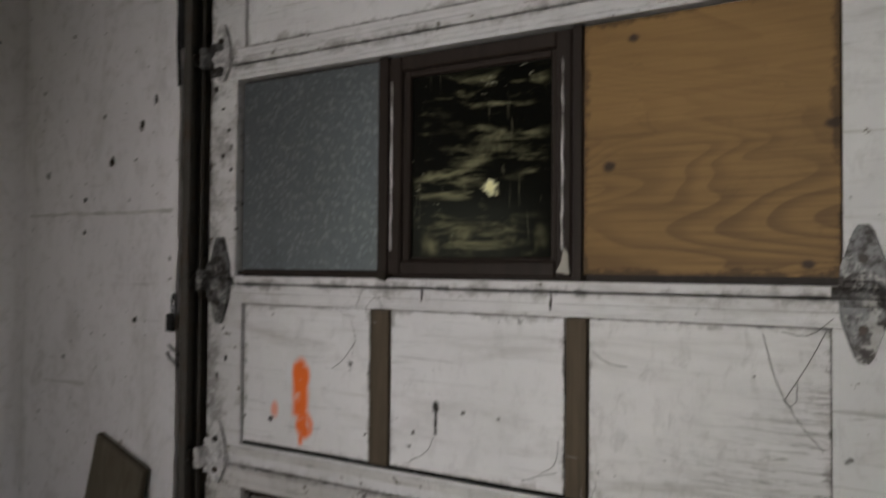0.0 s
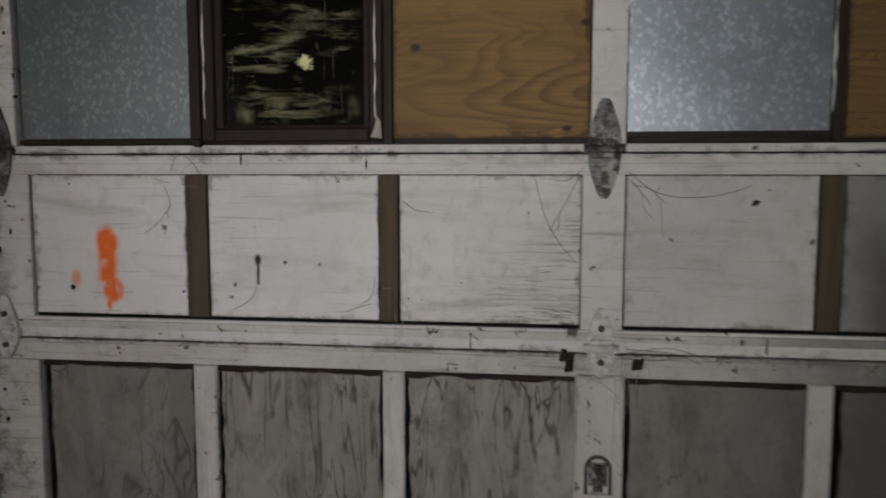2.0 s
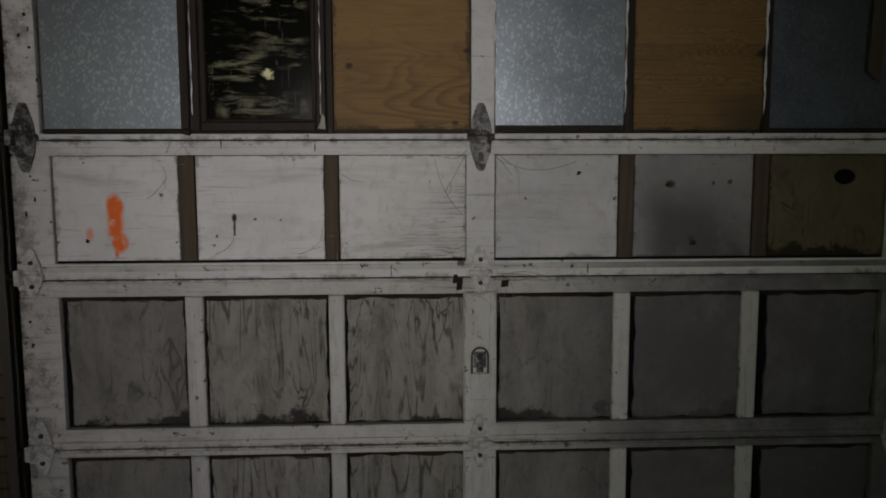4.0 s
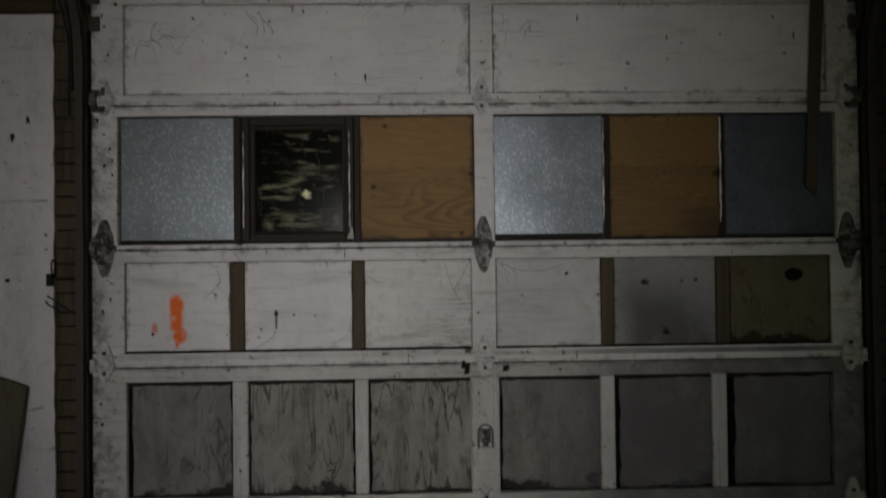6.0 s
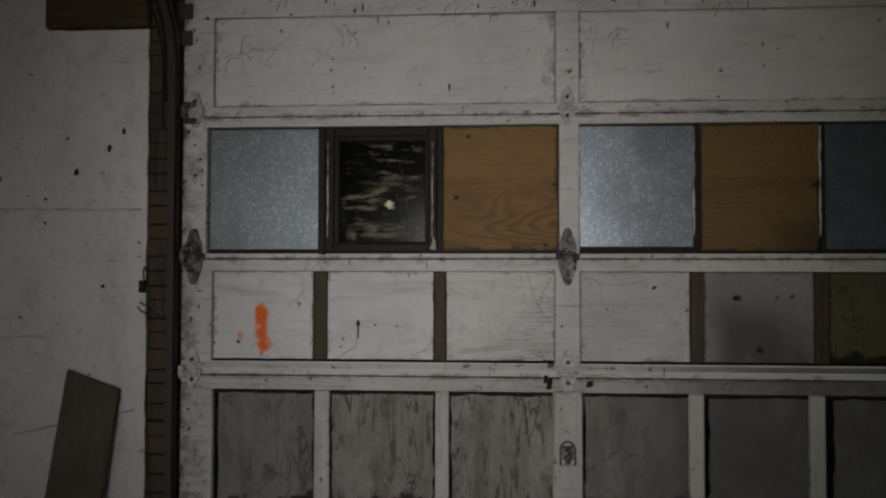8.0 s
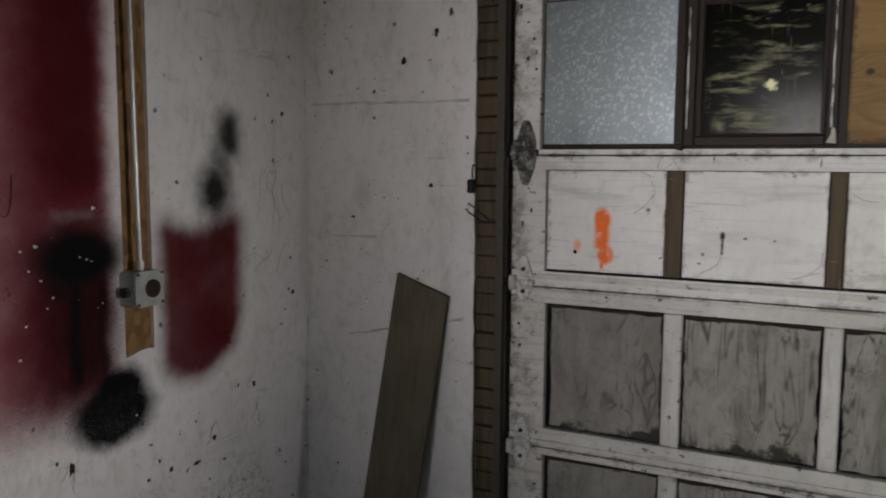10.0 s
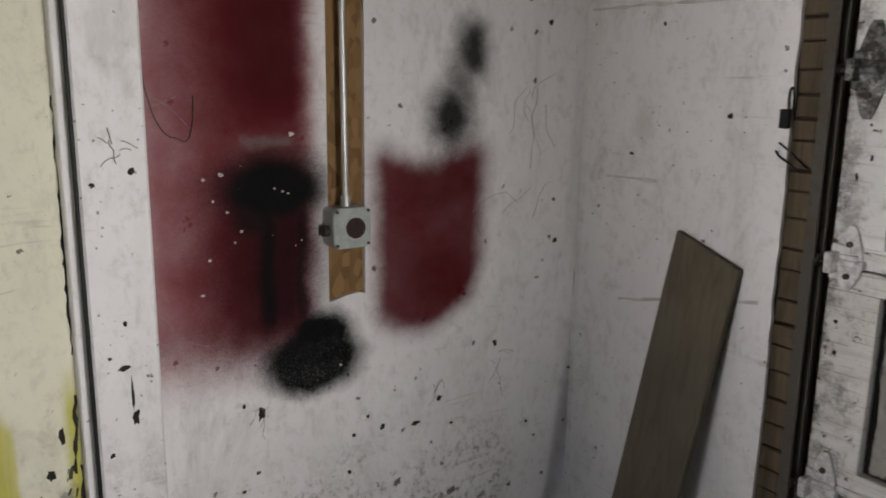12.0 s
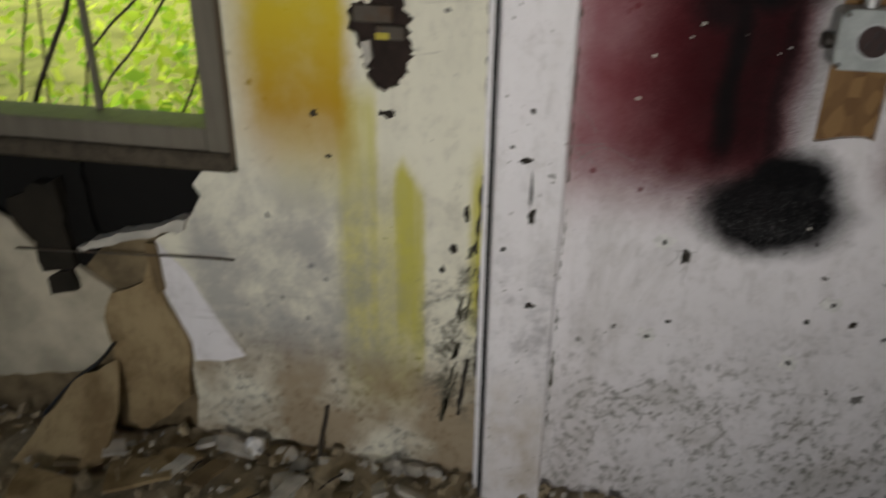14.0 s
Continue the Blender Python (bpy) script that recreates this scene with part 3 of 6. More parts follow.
def yellow_wall_material():
    k = Mat("white_wall_with_yellow_and_black_spray")
    c, fine = wall_base(k, (0.8, 0.775, 0.64))
    c = low_dirt(k, c, -1.6, 0.0, 0.35)
    x, y, z = k.axes(0.05, 14.0)
    x2, y2, z2 = k.axes(0.016, 25.0)
    edge_y = y2
    y2 = k.math("ADD", y2, 0.02)
    brush = k.step(k.noise(1.0, 4, 0.6, k.scaled(40.0, 40.0, 1.5)), 0.35, 0.6, 0.78, 1.0)
    wash = k.math("MULTIPLY", k.box(y2, z2, -0.435, -0.335, 0.2, 0.98, (0.02, 0.008, 0.2, 0.05)), 0.75)
    slant = k.math("ADD", z2, k.math("MULTIPLY", k.math("ABSOLUTE", k.math("ADD", y2, 0.275)), 1.6))
    wash = k.math("MAXIMUM", wash, k.box(y2, slant, -0.30, -0.225, 0.32, 0.82, (0.012, 0.009, 0.14, 0.03)))
    wash = k.math("MAXIMUM", wash, k.math("MULTIPLY", k.box(y2, z2, -0.42, -0.24, 0.15, 0.72, (0.05, 0.02, 0.1, 0.14)), 0.6))
    wash = k.math("MAXIMUM", wash, k.math("MULTIPLY", k.box(y, z, -0.60, -0.42, 0.70, 0.9, 0.06), 0.35))
    wash = k.math("MAXIMUM", wash, k.box(edge_y, z2, -0.135, -0.105, 0.4, 0.82, (0.012, 0.01, 0.08, 0.08)))
    c = k.mix(k.math("MULTIPLY", k.math("MULTIPLY", wash, brush), 0.9), c, (0.52, 0.48, 0.035))
    grime = k.math("MULTIPLY", k.box(y, z, -0.86, -0.3, 0.2, 0.74, (0.03, 0.1, 0.1, 0.16)), k.step(k.noise(4.5, 8, 0.75), 0.36, 0.6))
    c = k.mix(k.math("MULTIPLY", grime, 0.7), c, (0.29, 0.285, 0.29))
    amber = k.box(y, z, -0.665, -0.415, 0.84, 1.318, (0.06, 0.03, 0.12, 0.015))
    amber = k.math("MULTIPLY", amber, k.step(k.noise(7.0, 5, 0.6), 0.25, 0.5, 0.85, 1.0))
    shade = k.mix(k.step(z, 0.85, 1.3), (0.42, 0.235, 0.004), (0.62, 0.5, 0.012))
    c = k.mix(k.math("MULTIPLY", amber, 0.97), c, shade)
    black = k.box(y, z, -0.72, -0.42, 1.335, 1.41, (0.04, 0.03, 0.015, 0.03))
    black = k.math("MAXIMUM", black, k.box(y, z, -0.62, -0.41, 1.335, 1.95, (0.05, 0.05, 0.015, 0.1)))
    c = k.mix(k.math("MULTIPLY", black, 0.985), c, (0.008, 0.011, 0.006))
    tan = k.math("MULTIPLY", k.step(z, 0.16, 0.36, 1.0, 0.0), k.step(k.noise(4.5, 5), 0.36, 0.6))
    c = k.mix(k.math("MULTIPLY", tan, 0.8), c, (0.28, 0.2, 0.115))
    grey = k.math("MULTIPLY", k.box(y, z, -0.24, -0.1, 0.12, 0.56, 0.06), k.step(k.noise(17.0, 7, 0.75), 0.47, 0.62))
    c = k.mix(grey, c, (0.12, 0.112, 0.085))
    return k.done(c, k.step(fine, 0.3, 0.7, 0.55, 0.72), 0.0, fine, 0.2, shine=0.15)


def wall_material():
    k = Mat("white_painted_wall_sheet")
    c, fine = wall_base(k)
    return k.done(c, 0.55, 0.0, fine, 0.15)


def post_material():
    """White post paint with a tan damp stain low down and grey rubbed marks."""
    k = Mat("white_painted_post")
    c, fine = wall_base(k)
    x, y, z = k.axes(0.06, 8.0)
    tan = k.math("MULTIPLY", k.box(y, z, -0.06, 0.06, -0.05, 0.26, (0.02, 0.04, 0.04, 0.12)), k.step(k.noise(6.0, 6, 0.7), 0.35, 0.62, 0.1, 0.6))
    c = k.mix(tan, c, (0.4, 0.32, 0.2))
    rub = k.math("MULTIPLY", k.box(y, z, -0.06, 0.08, 0.28, 0.62, (0.03, 0.03, 0.1, 0.1)), k.step(k.noise(15.0, 7, 0.75), 0.45, 0.66, 0.0, 0.55))
    c = k.mix(rub, c, (0.22, 0.21, 0.22))
    return k.done(c, 0.55, 0.0, fine, 0.15)


post_paint = post_material()
red_wall, yellow_wall, white_wall = red_wall_material(), yellow_wall_material(), wall_material()


def osb_material():
    k = Mat("brown_flake_board")
    cell = k.voronoi(48.0, k.scaled(1.0, 1.0, 0.5), out=1)
    n = k.t.nodes.new("ShaderNodeSeparateColor")
    k.put(n.inputs[0], cell)
    c = k.mix(n.outputs[0], (0.28, 0.165, 0.068), (0.15, 0.08, 0.032))
    return k.done(c, 0.75, 0.0, n.outputs[1], 0.4)


flake_board = osb_material()


def leaf_material():
    k = Mat("sunlit_green_leaves")
    n = k.t.nodes.new("ShaderNodeNewGeometry").outputs["Random Per Island"]
    c = k.mix(n, (0.22, 0.42, 0.03), (0.62, 0.68, 0.1))
    k.put(k.b.inputs["Transmission Weight"], 0.0)
    m = k.done(c, 0.5)
    t = k.node("ShaderNodeBsdfTranslucent", Color=c)
    mixer = k.node("ShaderNodeMixShader", Fac=0.6)
    k.t.links.new(k.b.outputs[0], mixer.inputs[1])
    k.t.links.new(t.outputs[0], mixer.inputs[2])
    k.t.links.new(mixer.outputs[0], k.t.nodes["Material Output"].inputs[0])
    return m


leaves_green = leaf_material()
grass_ground = plain("dry_grass_ground", (0.3, 0.28, 0.1), 0.9, 0, 0.5, 2.0)


# ---- building helpers ----
def block(bm, x0, x1, y0, y1, z0, z1, bevel=0.0):
    m = Matrix.LocRotScale(((x0 + x1) / 2, (y0 + y1) / 2, (z0 + z1) / 2), None, (x1 - x0, y1 - y0, z1 - z0))
    made = bmesh.ops.create_cube(bm, size=1.0, matrix=m)
    if bevel:
        edges = {e for v in made["verts"] for e in v.link_edges}
        bmesh.ops.bevel(bm, geom=list(edges), offset=bevel, segments=1, affect="EDGES")


def rod(bm, a, b, r, sides=10, r2=None):
    a, b = Vector(a), Vector(b)
    m = Matrix.Translation((a + b) / 2) @ (b - a).to_track_quat("Z", "Y").to_matrix().to_4x4()
    bmesh.ops.create_cone(bm, cap_ends=True, segments=sides, radius1=r, radius2=r if r2 is None else r2, depth=(b - a).length, matrix=m)


def prism(bm, outline, axis, lo, hi, bevel=0.0):
    """A plate of that outline, thick along axis from lo to hi."""
    def at(p, d):
        return {"y": (p[0], d, p[1]), "x": (d, p[0], p[1]), "z": (p[0], p[1], d)}[axis]
    verts = [bm.verts.new(at(p, lo)) for p in outline]
    face = bm.faces.new(verts)
    up = bmesh.ops.extrude_face_region(bm, geom=[face])
    for v in up["geom"]:
        if isinstance(v, bmesh.types.BMVert):
            v.co = Vector(at((0, 0), hi)) * Vector([1 if c == axis else 0 for c in "xyz"]) + v.co * Vector([0 if c == axis else 1 for c in "xyz"])
    bmesh.ops.recalc_face_normals(bm, faces=bm.faces)


def mesh_object(name, bm, material, smooth=False):
    bmesh.ops.recalc_face_normals(bm, faces=bm.faces)
    me = bpy.data.meshes.new(name)
    bm.to_mesh(me)
    bm.free()
    me.materials.append(material)
    if smooth:
        me.polygons.foreach_set("use_smooth", [True] * len(me.polygons))
    return new(name, me)


def thing(name, at, label, category, group="", kind=""):
    ob = new(name)
    ob.empty_display_size = 0.1
    ob.location = at
    return tagged(ob, label, category, group, kind)


def part(name, bm, material, parent, label="", smooth=False):
    ob = mesh_object(name, bm, material, smooth)
    ob.parent = parent
    if parent.type == "EMPTY":
        ob.matrix_parent_inverse = Matrix.Translation(-Vector(parent.location))
    return tagged(ob, label) if label else ob


def solid(name, bm, material, label, category, group="", kind="", smooth=False):
    return tagged(mesh_object(name, bm, material, smooth), label, category, group, kind)


def boxes(*rows, bevel=0.0):
    bm = bmesh.new()
    for r in rows:
        block(bm, *r, bevel=bevel)
    return bm


def tube(name, points, r, material, parent=None, res=4):
    """A bent round rod through points."""
    cu = bpy.data.curves.new(name, "CURVE")
    cu.dimensions, cu.bevel_depth, cu.bevel_resolution, cu.resolution_u = "3D", r, 2, res
    sp = cu.splines.new("BEZIER")
    sp.bezier_points.add(len(points) - 1)
    for p, co in zip(sp.bezier_points, points):
        p.co, p.handle_left_type, p.handle_right_type = co, "AUTO", "AUTO"
    cu.use_fill_caps = True
    dummy = bpy.data.objects.new(name, cu)
    me = bpy.data.meshes.new_from_object(dummy)
    bpy.data.objects.remove(dummy)
    me.materials.clear()
    me.materials.append(material)
    me.polygons.foreach_set("use_smooth", [True] * len(me.polygons))
    ob = new(name, me)
    if parent:
        ob.parent = parent
        if parent.type == "EMPTY":
            ob.matrix_parent_inverse = Matrix.Translation(-Vector(parent.location))
    return ob


# ---- the shell ----
WX = -2.63          # face of the side wall
WY = 1.52           # face of the door wall
BACK, EAST, CEIL = -4.7, 2.9, 3.1
FLOOR = -0.09

S = dict(kind="structure")
solid("floor", boxes((WX - 0.2, EAST + 0.2, BACK - 0.2, WY + 0.3, FLOOR - 0.12, FLOOR)), concrete, "dirty grey concrete garage floor", "floor", **S)
# Ceiling and these two walls are unseen, kept dark so little light bounces.
solid("ceiling", boxes((WX - 0.2, EAST + 0.2, BACK - 0.2, WY + 0.3, CEIL, CEIL + 0.1)), bare_beam, "dark brown boarded ceiling", "ceiling", **S)
solid("wall_east", boxes((EAST, EAST + 0.15, BACK, -0.35, FLOOR, CEIL), (EAST, EAST + 0.15, 0.95, WY + 0.2, FLOOR, CEIL), (EAST, EAST + 0.15, -0.35, 0.95, FLOOR, 0.9), (EAST, EAST + 0.15, -0.35, 0.95, 2.1, CEIL)), bare_brown, "dark brown boarded side wall", "wall", **S)
solid("wall_south", boxes((WX - 0.15, -2.0, BACK - 0.15, BACK, FLOOR, CEIL), (0.8, EAST + 0.15, BACK - 0.15, BACK, FLOOR, CEIL), (-2.0, 0.8, BACK - 0.15, BACK, 2.3, CEIL)), bare_brown, "dark brown boarded wall round an open bay", "wall", **S)

# Door wall: backing, lath jambs, sheets and beams.
DL, DR = -1.705, 1.385      # the door's sides
solid("wall_north", boxes((WX - 0.15, DL - 0.0, WY + 0.03, WY + 0.18, FLOOR, CEIL), (DR, EAST + 0.15, WY + 0.03, WY + 0.18, FLOOR, CEIL), (DL, DR, WY + 0.03, WY + 0.18, 2.66, CEIL)), bare_brown, "brown wood backing of the door wall", "wall", **S)


def ragged(points, every=0.07, by=0.006, seed=3):
    """An outline with its long edges roughened."""
    rng = random.Random(seed)
    out = []
    for a, b in zip(points, points[1:] + points[:1]):
        a, b = Vector(a), Vector(b)
        n = max(1, int((b - a).length / every))
        out.append(tuple(a))
        for i in range(1, n):
            p = a.lerp(b, i / n)
            out.append((p.x + rng.uniform(-by, by), p.y + rng.uniform(-by, by)))
    return out


def sheet(name, outline, axis, lo, hi, material, label):
    bm = bmesh.new()
    prism(bm, outline, axis, lo, hi)
    return solid(name, bm, material, label, "wall panel", kind="structure")


sheet("wall_sheet_north", ragged([(WX, FLOOR), (-1.868, FLOOR), (-1.868, 2.525), (-2.302, 2.525), (-2.302, 2.73), (WX, 2.73)], 0.05, 0.004), "y", WY, WY + 0.012, white_wall, "white painted wall sheet beside the garage door")
sheet("wall_sheet_north_2", [(WX, 2.735), (-1.855, 2.735), (-1.855, CEIL), (WX, CEIL)], "y", WY, WY + 0.012, white_wall, "white painted wall sheet above the brown beam")
sheet("wall_sheet_north_3", ragged([(-1.632, 2.728), (1.372, 2.724), (1.372, CEIL), (-1.632, CEIL)], 0.06, 0.003), "y", WY - 0.01, WY + 0.005, white_wall, "white painted sheet above the garage door")
sheet("wall_sheet_north_4", [(1.55, FLOOR), (EAST, FLOOR), (EAST, CEIL), (1.55, CEIL)], "y", WY, WY + 0.012, white_wall, "white painted wall sheet beside the garage door")

for z0, z1, x0, x1 in ((1.245, 1.247, -2.5, -2.29), (0.845, 0.95, -2.42, -1.91), (1.775, 1.77, -2.6, -1.89)):
    bm = bmesh.new()
    prism(bm, ragged([(x0, z0), (x1, z1), (x1, z1 + 0.011), (x0, z0 + 0.009)], 0.04, 0.004, int(z0 * 100)), "y", WY - 0.0008, WY + 0.002)
    solid("wall_seam", bm, seam_grey, "faint grey seam across the white sheet", "seam", "wall seams", "structure")
bm = bmesh.new()
prism(bm, ragged([(WX, FLOOR), (WX + 0.016, FLOOR), (WX + 0.018, CEIL), (WX, CEIL)], 0.03, 0.005, 66), "y", WY - 0.002, WY + 0.002)
solid("corner_tape", bm, white_wall, "uneven white tape down the wall corner", "trim", kind="structure")

beam = thing("lintel_beam", (0, WY, 2.69), "rough brown wooden beam above the garage door", "beam", kind="structure")
part("beam", boxes((-1.86, DR + 0.12, WY - 0.022, WY + 0.03, 2.652, 2.722), bevel=0.003), bare_beam, beam)
bm = bmesh.new()
prism(bm, ragged([(-0.28, 2.72), (0.02, 2.72), (0.015, 2.745), (-0.05, 2.735), (-0.2, 2.733), (-0.27, 2.742)], 0.04, 0.003), "y", WY - 0.016, WY - 0.008)
part("splinter", bm, board_core, beam, "pale split edge of the beam")
solid("header_board", boxes((-2.30, -1.86, WY - 0.025, WY + 0.02, 2.53, 2.73), bevel=0.004), bare_beam, "short dark brown board on the wall", "board", kind="structure")
bm = bmesh.new()
rod(bm, (-2.22, WY - 0.04, 2.69), (-2.22, WY - 0.02, 2.69), 0.012)
solid("knob", bm, conduit_steel, "small pale round knob on the brown board", "knob", smooth=True)
solid("stud_post", boxes((-1.85, -1.634, WY - 0.012, WY + 0.03, 2.722, CEIL), bevel=0.003), bare_brown, "brown wooden stud above the door track", "post", kind="structure")

rng = random.Random(11)
for side, (a, b) in (("jamb_left", (-1.868, -1.715)), ("jamb_right", (1.395, 1.55))):
    jamb = thing(side, ((a + b) / 2, WY, FLOOR), "brown door jamb of short rough lath ends", "door jamb", kind="structure")
    part("backing", boxes((a, b, WY + 0.022, WY + 0.04, FLOOR, 2.652)), rust_brown, jamb)
    z = FLOOR + 0.004
    while z < 2.63:
        h = min(rng.uniform(0.055, 0.082), 2.648 - z)
        d = rng.uniform(0.0, 0.012)
        part("lath", boxes((a + 0.002, b - 0.002, WY + 0.004 + d, WY + 0.022, z, z + h - rng.uniform(0.003, 0.009)), bevel=0.003), lath_wood, jamb)
        z += h

# Door tracks: a channel that rises, bends and runs back under the ceiling.
def door_track(x, inward, label):
    tr = thing("door_track", (x, WY - 0.05, 0), label, "door track", "garage door tracks")
    section = [(-0.024, 0.0), (0.024, 0.0), (0.024, 0.028), (0.018, 0.028), (0.018, 0.005), (-0.018, 0.005), (-0.018, 0.028), (-0.024, 0.028)]
    path = [((x, 1.455, FLOOR + 0.02), 0)]
    path += [((x, 1.455, 2.33), 0)]
    for i in range(1, 9):
        a = radians(90 * i / 8)
        path.append(((x, 1.455 - 0.36 * (1 - math.cos(a)), 2.33 + 0.36 * math.sin(a)), a))
    path.append(((x, -1.4, 2.72), radians(90)))
    bm = bmesh.new()
    rings = []
    for p, a in path:
        ring = []
        for u, v in section:
            # u across the channel, v from its back towards the door
            ring.append(bm.verts.new(Vector(p) + Vector((v * inward, u * math.cos(a), u * math.sin(a)))))
        rings.append(ring)
    n = len(section)
    for r, q in zip(rings, rings[1:]):
        for i in range(n):
            bm.faces.new((r[i], r[(i + 1) % n], q[(i + 1) % n], q[i]))
    bm.faces.new(rings[0]), bm.faces.new(rings[-1][::-1])
    part("channel", bm, track_steel, tr)
    part("angle_iron", boxes((x - 0.004 - 0.02 * inward, x + 0.004 - 0.02 * inward, 1.488, 1.52, FLOOR, CEIL), (min(x - 0.02 * inward, x + 0.02 * inward), max(x - 0.02 * inward, x + 0.02 * inward), 1.508, 1.516, FLOOR, CEIL)), track_steel, tr)
    bm = bmesh.new()
    prism(bm, [(x - 0.02 * inward, 2.78), (x - 0.11 * inward, 2.815), (x - 0.11 * inward, 2.885), (x - 0.02 * inward, 2.885)], "y", 1.49, 1.496)
    part("bracket_plate", bm, track_steel, tr)
    for z in (0.4, 1.0, 1.65, 2.25):
        bm = bmesh.new()
        rod(bm, (x + 0.006 * inward, 1.500, z), (x + 0.006 * inward, 1.508, z), 0.008, 6)
        part("bolt", bm, bolt_steel, tr)
    return tr


door_track(-1.745, 1, "dark dusty steel track beside the garage door")
door_track(1.425, -1, "dark dusty steel track beside the garage door")
cable = thing("black_cable", (-1.80, 1.3, 2.7), "two dark cables slung along the door track", "cable")
tube("cable", [(-1.76, 1.44, 2.2), (-1.765, 1.40, 2.53), (-1.80, 1.22, 2.71), (-1.95, 0.7, 2.75), (-2.1, -0.4, 2.84)], 0.007, black_rubber, cable)
tube("cable", [(-1.77, 1.44, 2.1), (-1.775, 1.38, 2.51), (-1.83, 1.20, 2.66), (-2.05, 0.7, 2.71), (-2.3, -0.4, 2.78)], 0.005, black_rubber, cable)

# ---- the sectional garage door ----
door = thing("garage_door", (-0.16, 1.51, 0), "old white panelled wooden sectional garage door, shut, peeling and dirty", "garage door")
J = (FLOOR + 0.004, 0.518, 1.107, 1.573, 2.147, 2.655)   # joints between the sections
F, B = 1.490, 1.534                          # front and back of the rails
COLS = ((-1.577, -1.166), (-1.110, -0.681), (-0.633, -0.203), (-0.106, 0.319), (0.372, 0.788), (0.843, 1.258))
MULLS = ((-1.166, -1.110), (-0.681, -0.633), (0.319, 0.372), (0.788, 0.843))


def section(z0, z1, p0, p1, left, right, centre, material):
    """Rails and stiles of one section, round an opening from p0 to p1."""
    bm = boxes((DL, DR, F + 0.002, B, z0 + 0.002, p0), (DL, DR, F + 0.002, B, p1, z1 - 0.002), bevel=0.002)
    for a, b in ((DL, left), (right, DR), centre):
        block(bm, a, b, F, B, p0, p1, 0.002)
    return part("section", bm, material, door)


def trim_line(parent, x0, x1, z, material, h=0.012, d=0.004):
    part("moulding", boxes((x0, x1, F - d + 0.002, F + 0.004, z, z + h), bevel=0.0015), material, parent)


def leaf_outline(cx, cz, w, h):
    """Half a hinge: broad at the pin, narrow at its end."""
    return [(cx - w, cz), (cx + w, cz), (cx + w * 0.92, cz + h * 0.35), (cx + w * 0.4, cz + h * 0.9), (cx + w * 0.2, cz + h), (cx - w * 0.2, cz + h), (cx - w * 0.4, cz + h * 0.9), (cx - w * 0.92, cz + h * 0.35)]


def hinge(parent, x, z, w, up, down, material, label):
    bm = bmesh.new()
    prism(bm, leaf_outline(x, z + 0.008, w, up), "y", F - 0.011, F - 0.001)
    prism(bm, leaf_outline(x, z - 0.008, w, -down), "y", F - 0.011, F - 0.001)
    rod(bm, (x - w * 1.25, F - 0.012, z), (x + w * 1.25, F - 0.012, z), 0.011, 12)
    block(bm, x - w * 0.8, x + w * 0.8, F - 0.016, F - 0.002, z - 0.022, z + 0.022, 0.003)
    h = part("hinge", bm, material, parent, label)
    for dz in (up * 0.55, -down * 0.55):
        b = bmesh.new()
        rod(b, (x, F - 0.016, z + dz), (x, F - 0.010, z + dz), 0.008, 8)
        for f in b.verts:
            f.co.y = max(f.co.y, F - 0.016)
        bmo = mesh_object("bolt", b, bolt_steel)
        bmo.parent = door
        bmo.matrix_parent_inverse = Matrix.Translation(-Vector(door.location))
    return h


# Added unseen sheet stops sky light leaking through the section joints.
part("back_skin", boxes((DL - 0.01, DR + 0.01, B + 0.002, B + 0.012, FLOOR + 0.002, 2.66)), void_shade, door)

# top section: two long flush panels
top = section(J[4], J[5], 2.190, 2.555, -1.580, 1.258, (-0.199, -0.108), door_paint)
for a, b in ((-1.577, -0.202), (-0.105, 1.255)):
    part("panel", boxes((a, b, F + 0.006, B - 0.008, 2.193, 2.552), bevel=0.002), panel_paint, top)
trim_line(top, DL, DR, 2.166, door_paint)
for z in (2.583, 2.473):
    for x in (DL + 0.012, DR - 0.012):
        part("top_bracket", boxes((x - 0.024, x + 0.024, F - 0.012, F - 0.001, z - 0.03, z + 0.03), (x - 0.026, x - 0.018, F - 0.03, F - 0.001, z - 0.03, z + 0.03), bevel=0.002), bar_steel, top, "dark steel bracket")

# window section: sheets, boards and one grimy pane
win = section(J[3], J[4], 1.594, 2.107, -1.606, 1.292, (-0.186, -0.108), door_paint)
part("rebate", boxes((-1.606, -0.186, 1.522, B - 0.002, 1.594, 2.107), (-0.108, 1.292, 1.522, B - 0.002, 1.594, 2.107)), dark_sash, win, "dark brown window rebate")
part("metal_panel", boxes((-1.597, -1.150, 1.508, 1.511, 1.612, 2.098)), zinc, win, "spangled galvanised steel sheet in the window")
part("plywood_panel", boxes((-0.645, -0.190, 1.502, 1.512, 1.608, 2.1), bevel=0.001), ply_new, win, "tan plywood board in the window")
part("metal_panel", boxes((-0.103, 0.334, 1.508, 1.511, 1.622, 2.098)), zinc, win, "bright spangled galvanised steel sheet in the window")
bm = bmesh.new()
prism(bm, ragged([(0.366, 1.606), (0.80, 1.606), (0.813, 1.66), (0.806, 1.85), (0.798, 1.87), (0.812, 1.89), (0.812, 2.1), (0.366, 2.1)], 0.05, 0.003), "y", 1.503, 1.512)
part("plywood_panel", bm, ply_old, win, "rough brown plywood board with a charred edge")
part("metal_panel", boxes((0.838, 1.284, 1.508, 1.511, 1.612, 2.098)), zinc_dull, win, "dull blue-grey metal sheet in the window")
